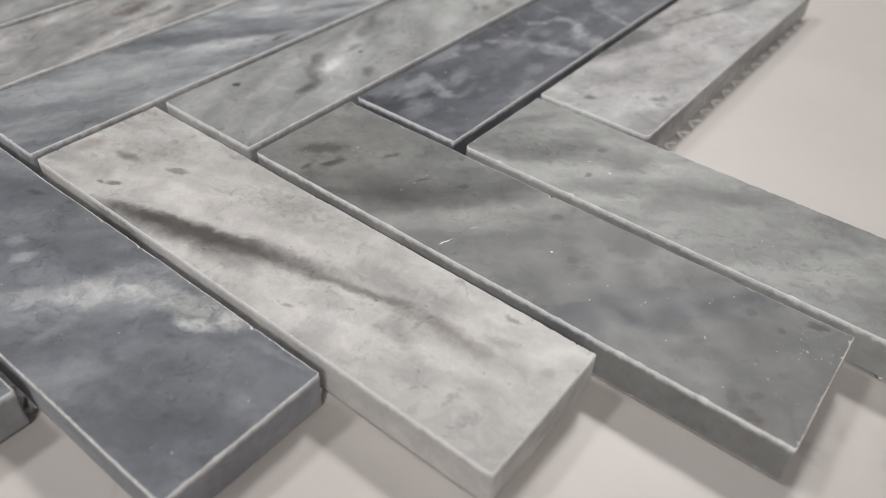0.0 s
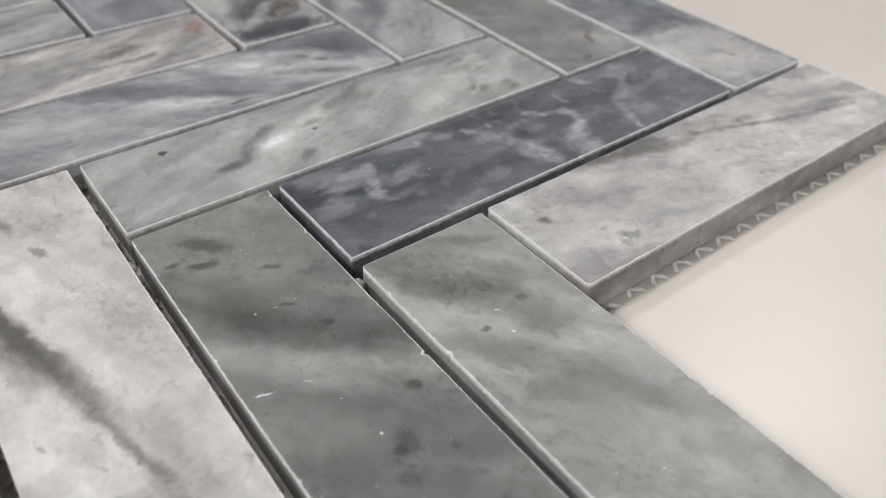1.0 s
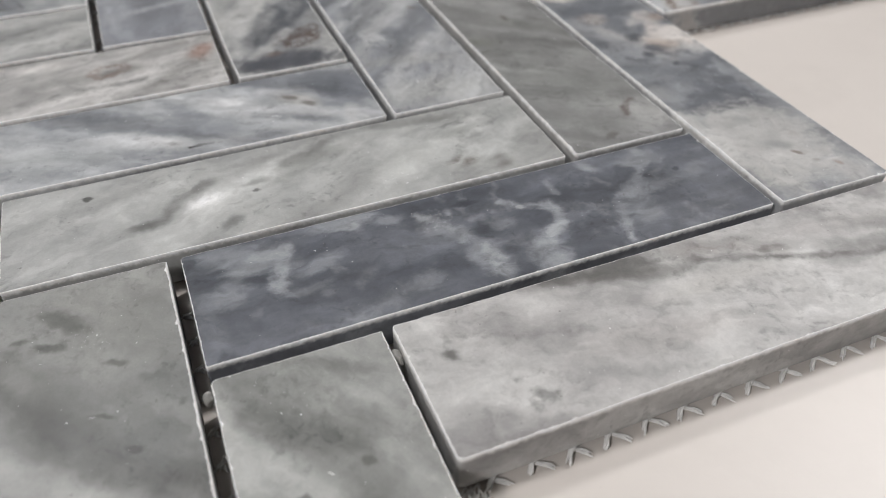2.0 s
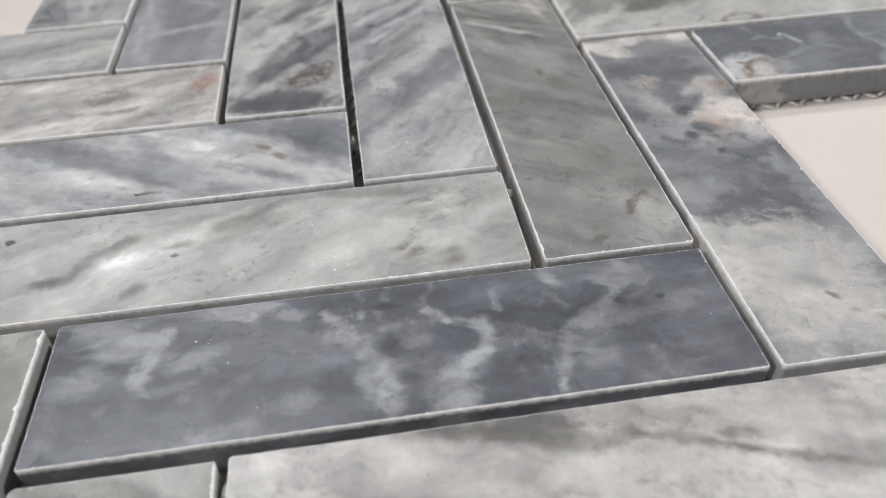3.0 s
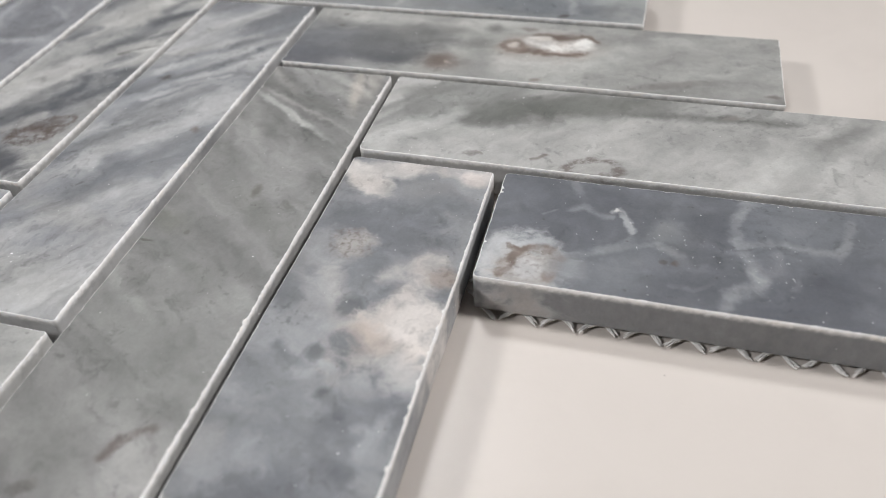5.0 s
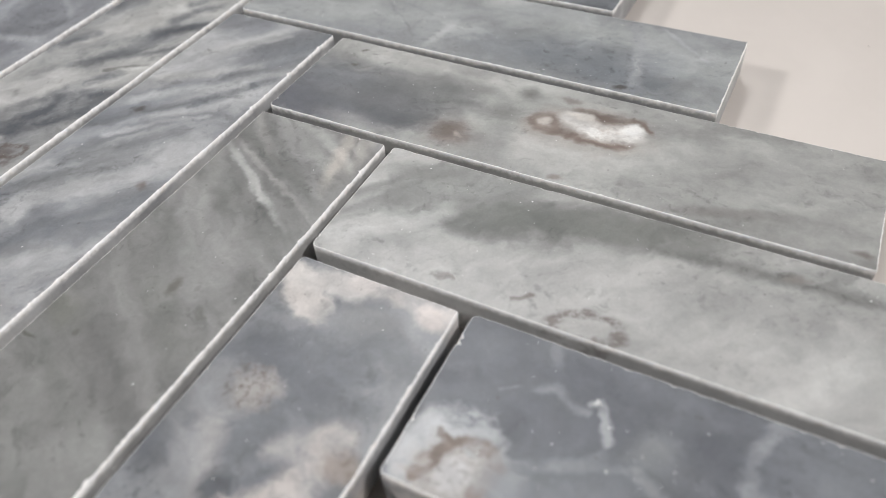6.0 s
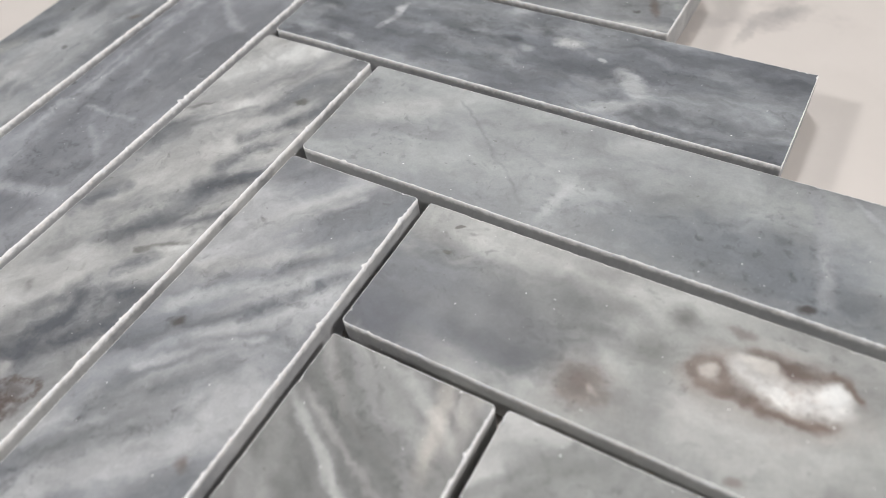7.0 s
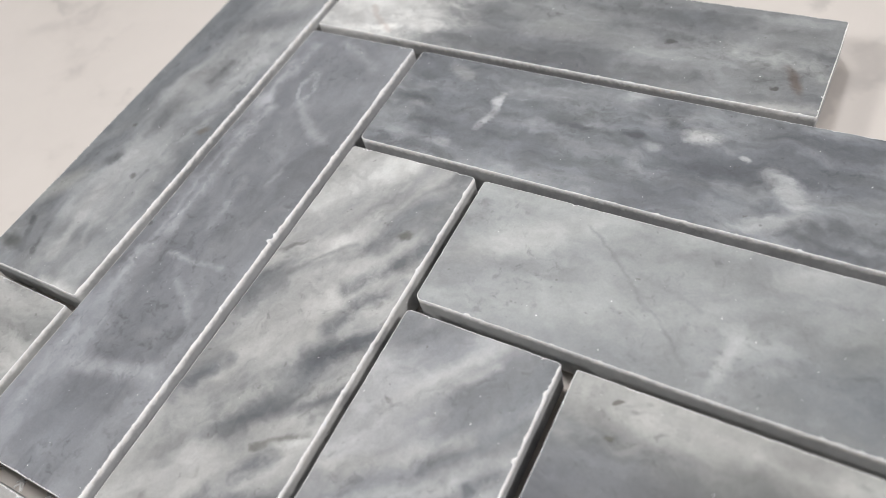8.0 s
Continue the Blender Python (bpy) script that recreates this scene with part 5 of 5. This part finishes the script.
m.patch(17.4, 8.7, 8.2, 2.0, 1, (178, 179, 176), 0.55, 0.56)
tile("j", 0, m.done(0.27), "pale green-grey marble tile with a dark lens", shift=(-0.00019, 0.00008, 0.03))
m = Marble("marble_crystal", (168, 169, 166), (137, 137, 135), 7, 2.5, .075, .55, .15, .3)
m.patch(7.6, 9.0, 17.5, 9.0, -1, (110, 112, 116), 1.00, 0.37)
m.patch(3.4, 3.3, 9.3, 4.0, 2, (96, 98, 104), 0.94, 0.43)
m.patch(22.0, 6.2, 6.4, 4.0, -7, (92, 94, 98), 0.94, 0.43)
m.patch(17.2, 15.9, 9.4, 3.4, -14, (114, 115, 115), 0.85, 0.75)
m.patch(4.9, 13.6, 5.7, 2.0, 3, (118, 120, 122), 0.77, 0.50)
m.vein(((3.1, 23.6), (13.4, 23.2), (24.8, 23.0), (35.1, 23.3)), 2.4, (182, 182, 179), 0.90, 0.50)
m.patch(12.4, 9.0, 7.2, 1.0, 2, (140, 141, 144), 0.66, 0.50)
m.patch(5.0, 10.1, 6.4, 0.8, 6, (132, 134, 138), 0.55, 0.50)
m.patch(14.3, 2.4, 4.9, 1.5, -7, (150, 150, 150), 0.66, 0.50)
m.patch(27.6, 18.6, 5.9, 2.6, -16, (112, 113, 112), 0.85, 0.75)
m.patch(29.6, 24.1, 4.4, 1.6, -3, (140, 140, 138), 0.66, 0.50)
m.patch(40.9, 14.0, 3.9, 3.2, -24, (112, 113, 110), 0.85, 0.75)
m.patch(35.4, 13.8, 4.4, 1.5, -12, (130, 130, 128), 0.66, 0.50)
m.patch(43.3, 21.8, 1.9, 1.5, 9, (104, 104, 101), 0.85, 0.75)
m.patch(34.7, 19.8, 3.5, 1.4, -8, (126, 126, 124), 0.66, 0.50)
m.patch(50.4, 22.6, 2.2, 1.0, 3, (122, 115, 111), 0.77, 0.43)
m.patch(34.1, 11.1, 4.8, 2.0, 61, (166, 166, 164), 0.77, 0.50)
m.patch(27.9, 10.1, 2.3, 1.4, -25, (150, 150, 149), 0.55, 0.50)
m.patch(42.9, 4.3, 5.1, 2.6, 65, (140, 140, 138), 0.66, 0.50)
m.patch(48.0, 8.6, 2.9, 3.0, -6, (186, 185, 182), 0.77, 0.50)
m.patch(56.0, 7.5, 7.6, 4.0, 16, (184, 184, 181), 0.72, 0.50)
m.patch(24.0, 9.5, 8.0, 4.5, -8, (96, 98, 101), 0.80, 0.55)
m.patch(29.0, 16.5, 6.5, 2.6, -14, (108, 109, 109), 0.75, 0.55)
m.patch(10.0, 9.5, 10.0, 6.0, 0, (104, 106, 111), 0.60, 0.55)
m.patch(34.8, 5.2, 3.5, 3.4, 12, (136, 127, 121), 0.8, 0.9)
m.patch(34.2, 5.9, 1.8, 2.2, -22, (106, 92, 84), 0.85, 0.85)
m.ring(35.0, 5.4, 2.8, 2.8, 8, (110, 97, 90), 0.3, 0.60)
m.patch(36.1, 5.4, 0.7, 0.5, -30, (170, 160, 152), 0.8, 0.5)
m.patch(56.6, 15.6, 8.6, 5.2, 3, (162, 154, 148), 0.85, 0.5)
m.patch(48.3, 14.7, 2.1, 2.6, 3, (150, 139, 131), 0.94, 0.75)
m.vein(((47.0, 16.3), (48.5, 16.8), (50.4, 15.7), (51.5, 13.1)), 0.9, (116, 103, 95), 0.88, 0.42)
m.vein(((46.6, 14.4), (48.4, 13.2), (51.0, 12.8), (54.5, 12.8)), 0.8, (116, 103, 95), 0.88, 0.42)
m.vein(((54.3, 12.5), (57.5, 12.1), (60.8, 12.3), (64.4, 13.8)), 0.9, (116, 103, 95), 0.88, 0.42)
m.vein(((52.8, 20.5), (56.5, 20.0), (59.6, 19.1), (62.0, 19.6)), 1.1, (116, 103, 95), 0.88, 0.42)
m.vein(((62.9, 20.8), (64.9, 20.2), (66.4, 18.6)), 0.6, (116, 103, 95), 0.88, 0.42)
m.patch(57.7, 19.4, 2.2, 1.2, -3, (108, 95, 88), 0.88, 0.37)
m.patch(48.7, 15.2, 1.1, 1.1, -38, (186, 180, 174), 0.94, 0.37)
m.vein(((52.3, 17.2), (54.7, 16.3), (58.0, 15.4)), 1.6, (226, 225, 222), 0.95, 0.36)
m.vein(((57.3, 15.5), (60.5, 16.2), (63.8, 16.6)), 1.9, (226, 225, 222), 0.95, 0.36)
m.patch(63.6, 18.2, 1.7, 1.5, -62, (232, 232, 230), 0.95, 0.36)
m.patch(54.1, 18.5, 2.1, 1.1, 3, (212, 208, 202), 0.90, 0.40)
m.flecks(58.6, 15.7, 5.9, 3.0, 12, (170, 158, 150), 0.45, 1.00)
m.patch(81.3, 3.4, 8.3, 1.20, 18, (128, 125, 123), .65, .5)
m.patch(82.0, 16.5, 8.8, 2.00, 15, (147, 147, 145), .5, .5)
m.patch(55.9, 1.4, 1.0, 0.60, 17, (123, 112, 106), .7, .5)
m.patch(101.6, 2.6, 1.3, 0.70, -13, (106, 98, 94), .7, .5)
m.patch(7.3, 23.6, 0.9, 0.4, 41, (96, 92, 84), 0.77, 0.31)
m.patch(7.5, 18.3, 0.6, 0.4, 31, (92, 90, 82), 0.77, 0.31)
m.patch(21.3, 11.1, 11.5, 4.0, 7, (112, 113, 114), 0.72, 0.56)
m.patch(28.4, 14.6, 7.0, 2.0, -7, (118, 119, 118), 0.66, 0.56)
tile("j", 1, m.done(0.27), "grey marble tile with a brown-edged white crystal", shift=(-0.00005, -0.00010, -0.02))
m = Marble("marble_fade", (166, 169, 168), (136, 138, 140), 5, 2.5, .06, .5, .2, .3)
m.patch(24.9, 0.4, 17.1, 3.20, 5, (139, 142, 144), .65, .5)
m.patch(11.0, 16.2, 10.5, 3.00, 34, (184, 185, 183), .65, .5)
m.patch(75.4, 8.4, 18.5, 6.50, 5, (117, 121, 126), .85, .5)
m.patch(84.7, 4.3, 10.6, 4.00, -11, (115, 119, 124), .8, .5)
m.vein(((20.9, 23.0), (28.7, 15.9), (35.6, 9.7), (41.7, 3.6)), 0.3, (131, 134, 134), .6, .6)
m.vein(((29.6, 16.3), (35.5, 15.4), (41.3, 13.0)), 0.3, (141, 144, 144), .5, .5)
m.patch(46.2, 6.5, 4.4, 0.90, 79, (177, 179, 179), .75, .5)
m.patch(53.4, 23.6, 5.1, 1.80, 27, (178, 180, 179), .65, .5)
m.vein(((81.3, 23.9), (85.6, 15.2), (87.2, 4.1)), 1.0, (160, 162, 165), .65, .5)
m.patch(91.9, 20.9, 7.3, 0.45, -40, (170, 172, 175), .8, .5)
m.patch(84.1, 16.9, 12.4, 0.90, -70, (155, 157, 159), .55, .5)
m.patch(85.3, 1.7, 1.3, 0.70, 22, (68, 62, 59), .85, .4)
m.flecks(72.4, 4.5, 10.5, 4.00, -5, (246, 246, 246), .8, 1.6, 0.7)
tile("j", 2, m.done(0.29), "pale to slate marble tile with a fine crack", shift=(-0.00015, -0.00010, 0.08))
m = Marble("marble_night", (145, 148, 151), (105, 108, 113), 2, 3, .11, .46, .16, .6, crisp=0.8)
m.vein(((24.8, 27.5), (41.4, 28.5), (62.1, 27.5)), 1.4, (153, 155, 157), .65, .6)
m.patch(5.0, 13.1, 4.1, 1.30, 2, (79, 82, 87), .75, .5)
m.vein(((0.8, 2.0), (10.0, 1.3), (18.5, 1.1)), 1.2, (82, 84, 89), .7, .5)
m.patch(10.5, 8.2, 4.2, 0.90, 3, (85, 87, 92), .7, .5)
m.patch(0.2, 7.2, 3.4, 0.80, 34, (143, 146, 149), .6, .5)
m.vein(((21.6, 18.9), (22.0, 14.2), (20.4, 9.1)), 0.5, (170, 171, 174), .8, .5)
m.patch(21.5, 16.8, 1.2, 0.80, 89, (186, 187, 189), .85, .5)
m.patch(15.9, 3.9, 1.4, 0.90, 5, (157, 159, 162), .7, .5)
m.patch(11.5, 22.3, 3.1, 1.30, -26, (156, 158, 159), .75, .5)
m.patch(5.9, 11.5, 1.6, 0.80, 2, (151, 153, 155), .7, .5)
m.patch(58.7, 18.3, 2.7, 1.50, 11, (191, 192, 192), .92, .5)
m.patch(46.5, 25.4, 3.2, 1.20, 25, (164, 166, 168), .75, .5)
m.patch(51.9, 13.9, 1.3, 0.80, -4, (156, 159, 161), .7, .5)
m.patch(48.5, 15.5, 2.0, 0.90, 9, (66, 69, 74), .85, .5)
m.patch(38.5, 14.7, 3.2, 0.90, 1, (80, 83, 88), .75, .5)
m.vein(((38.8, 7.5), (53.0, 10.0), (66.3, 11.7)), 1.4, (90, 94, 99), .65, .5)
m.patch(33.1, 15.8, 8.3, 1.00, 11, (96, 99, 103), .6, .5)
m.patch(74.7, 10.6, 4.3, 1.80, -46, (180, 182, 183), .85, .5)
m.patch(72.7, 3.5, 5.0, 1.30, 28, (177, 179, 180), .75, .5)
m.patch(66.9, 15.6, 0.8, 0.50, -17, (186, 187, 188), .7, .4)
m.flecks(25.7, 10.7, 20.8, 8.00, 19, (79, 82, 87), 0.36, .45)
m.patch(97.1, 15.0, 7.0, 2.80, 22, (138, 141, 144), .65, .5)
tile("j", 3, m.done(0.32), "dark slate marble tile with white flecks", shift=(0.00017, -0.00002, 0.01))
m = Marble("marble_dawn", (143, 145, 146), (107, 109, 112), 2, 3, .085, .5, .15, .5, crisp=0.5)
m.patch(11.7, 7.3, 17.7, 9.00, 10, (208, 208, 206), .95, .35)
m.vein(((9.6, 8.8), (12.7, 5.5), (17.2, 1.6)), 0.5, (179, 171, 166), .6, .5)
m.patch(44.8, 6.0, 10.8, 1.80, 6, (107, 109, 113), .7, .5)
m.patch(53.3, 12.5, 5.9, 1.60, 5, (143, 145, 144), .6, .5)
m.patch(74.9, 20.0, 5.2, 1.60, 18, (104, 107, 110), .7, .5)
m.flecks(76.1, 15.5, 9.3, 5.00, 14, (77, 79, 81), 0.36, .5)
m.vein(((86.4, 13.1), (96.3, 12.5), (106.1, 9.9)), 2.2, (167, 169, 168), .75, .5)
m.patch(96.4, -0.1, 7.1, 1.60, 11, (184, 184, 182), .75, .5)
m.patch(97.9, 7.7, 3.4, 0.90, -66, (111, 101, 96), .9, .5)
m.flecks(97.8, 7.3, 3.4, 1.40, -58, (86, 76, 71), 0.42, .9)
m.patch(95.4, 5.2, 0.6, 0.40, -4, (71, 67, 65), .8, .4)
m.patch(74.6, 13.2, 0.9, 0.60, -17, (70, 68, 68), .75, .4)
tile("j", 4, m.done(0.29), "grey marble tile with a white end", shift=(-0.00006, 0.00001, -0.02))
# end of the tiles


def net_backing():
    """Glass-fibre net, its strands at 45 degrees to the tiles, cut along the sheet's edge."""
    rects = []
    reach = LONG + GAP
    for row, ks in (("h", range(-1, 5)), ("j", range(-1, 5)), ("w", range(0, 6)), ("s", range(0, 6))):
        m = {"h": 0, "j": 1, "w": -1, "s": 0}[row]
        for k in ks:
            x, y = -k * P + m * reach, k * P + m * reach
            if row in "ws":
                x += reach
            dx, dy = (LONG, WIDE) if row in "hj" else (WIDE, LONG)
            low = 0.0038 if (row, k) == ("h", -1) else 0.0014 if (row, k) == ("j", -1) else 0.0
            rects.append((x, x + dx, y, y + dy, low))

    def inside(x, y):
        near = 0
        for a, b, c, d, low in rects:
            if (a - GAP < x < b + GAP and c < y < d) or (a < x < b and c - GAP < y < d + GAP):
                near += 1
            if a - GAP < x < b + GAP and c - GAP < y < d + GAP:
                if a + 0.0006 < x < b - 0.0006 and c + 0.0006 - low * (1.3 + 0.25 * noise.noise(Vector((x * 420, 3.1, 0.7)))) < y < d - 0.0006:
                    return True
        return near > 1

    def buried(x, y):
        return any(a + 0.004 < x < b - 0.004 and c + 0.004 < y < d - 0.004 for a, b, c, d, low in rects)

    def under(x, y):
        return any(a < x < b and c < y < d for a, b, c, d, low in rects)

    rng = random.Random(5)
    verts, faces = [], []

    def thread(points, thin):
        """One glass fibre: a thin three-sided rod along the points, pointed at its end."""
        first = len(verts)
        for e, (x, y, z) in enumerate(points):
            x0, y0, _ = points[max(e - 1, 0)]
            x1, y1, _ = points[min(e + 1, len(points) - 1)]
            ang = math.atan2(y1 - y0, x1 - x0)
            sx, sy, r = -math.sin(ang), math.cos(ang), thin * (0.4 if e in (0, len(points) - 1) else 1.0)
            verts.extend(((x + sx * r, y + sy * r, z - 0.5 * r), (x - sx * r, y - sy * r, z - 0.5 * r), (x, y, z + r)))
        for e in range(len(points) - 1):
            p = first + 3 * e
            for k in range(3):
                q = (k + 1) % 3
                faces.append((p + k, p + q, p + 3 + q, p + 3 + k))

    def strand(run, way):
        """A flat bundle of fibres, which splays and sinks to the worktop where it was cut."""
        x0, y0, x1, y1 = *run[0], *run[-1]
        ang = math.atan2(y1 - y0, x1 - x0)
        sx, sy = -math.sin(ang), math.cos(ang)
        open_start, open_end = not under(x0, y0), not under(x1, y1)
        level, splay = 0.00066 - 0.00034 * way, rng.uniform(0.1, 0.5)
        for k in range(6):
            lane = (k - 2.5) * 0.000105
            skip = [rng.randint(0, 2) for _ in range(2)]
            part_run = run[skip[0] if open_start else 0:len(run) - (skip[1] if open_end else 0)]
            points = []
            for e, (x, y) in enumerate(part_run):
                near = min(e * 0.00045 if open_start else 1.0, (len(part_run) - 1 - e) * 0.00045 if open_end else 1.0)
                loose = max(0.0, 1 - near / 0.0016)
                off = lane * (1 + splay * loose) + 0.00004 * math.sin(e * 0.7 + k * 2.1)
                z = COUNTER + level * (1 - 0.45 * loose) + 0.00011 * math.sin(e * 0.9 + k * 1.7) + 0.0001
                points.append((x + sx * off, y + sy * off, max(z, COUNTER + 0.00012)))
            if len(points) > 2:
                thread(points, 0.00015)

    pitch = 0.004455
    for way in (0, 1):
        ang = radians(45 + 90 * way)
        ux, uy = math.cos(ang), math.sin(ang)
        for i in range(-70, 71):
            off = i * pitch + 0.0003 * noise.noise(Vector((i * 1.3, way * 7.1, 0.4)))
            bx, by = 0.1501 - uy * off, 0.0763 + ux * off
            run = []
            for e in range(-680, 681):
                d = e * 0.00045
                wav = 0.00012 * math.sin(d * 1475 + way * 1.5) + 0.0003 * noise.noise(Vector((d * 260, i * 3.7, way * 9.1)))
                x, y = bx + ux * d - uy * wav, by + uy * d + ux * wav
                if inside(x, y) and not buried(x, y):
                    run.append((x, y))
                elif run:
                    if len(run) > 4:
                        strand(run, way)
                    run = []
    # a frayed tuft at the sheet's inner corner
    for e in range(14):
        x, y, z = P + rng.uniform(0.0004, 0.0034), -P + rng.uniform(-0.0012, 0.0002), COUNTER + rng.uniform(0.0005, 0.0012)
        ang, long, bend = radians(-105 + rng.uniform(-45, 45)), rng.uniform(0.002, 0.0044), rng.uniform(-0.8, 0.8)
        points = []
        for k in range(7):
            points.append((x, y, z))
            ang += bend / 6
            x, y, z = x + math.cos(ang) * long / 6, y + math.sin(ang) * long / 6, max(COUNTER + 0.0001, z - 0.00012)
        thread(points, 0.00011)
    data = bpy.data.meshes.new("net_backing")
    data.from_pydata(verts, [], faces)
    bm = bmesh.new()
    bm.from_mesh(data)
    bpy.data.meshes.remove(data)
    for f in bm.faces:
        f.smooth = True
    return bm


net = part("net_backing", net_backing(), FIBRE, sheet, "white glass-fibre net backing with cut strand ends")
net.matrix_local = sheet_in
tagged(net, kind="stuff")


def glue_dot(x, y, z, long, wide, turn, seed):
    """A bead of hardened glue between two tiles."""
    bm = bmesh.new()
    bmesh.ops.create_icosphere(bm, subdivisions=3, radius=1.0)
    for v in bm.verts:
        v.co *= 1 + 0.35 * noise.noise(v.co * 1.3 + Vector((seed * 7.1, 0, 0)))
        v.co = Vector((v.co.x * long, v.co.y * wide, v.co.z * wide * 0.9))
    for f in bm.faces:
        f.smooth = True
    ob = part("glue_dot", bm, GLUE, sheet, "small hardened bead of pale glue")
    ob.matrix_local = sheet_in @ pose(x * P, y * P, TOP - z, 0, 0, turn)
    return ob


# beads of glue
glue_dot(-1.060, 0.803, 0.0028, 0.00143, 0.0008, 90, 0)
glue_dot(-0.021, -0.113, 0.0028, 0.00130, 0.0008, 90, 1)
glue_dot(2.730, 1.789, 0.0028, 0.00130, 0.0008, 90, 2)
glue_dot(1.711, 2.657, 0.0028, 0.00182, 0.0008, 90, 3)
glue_dot(3.737, 0.947, 0.0028, 0.00169, 0.0008, 90, 4)
glue_dot(0.980, -0.215, 0.0028, 0.00169, 0.0008, 90, 5)
glue_dot(1.091, -0.887, 0.0028, 0.00104, 0.0008, 0, 6)
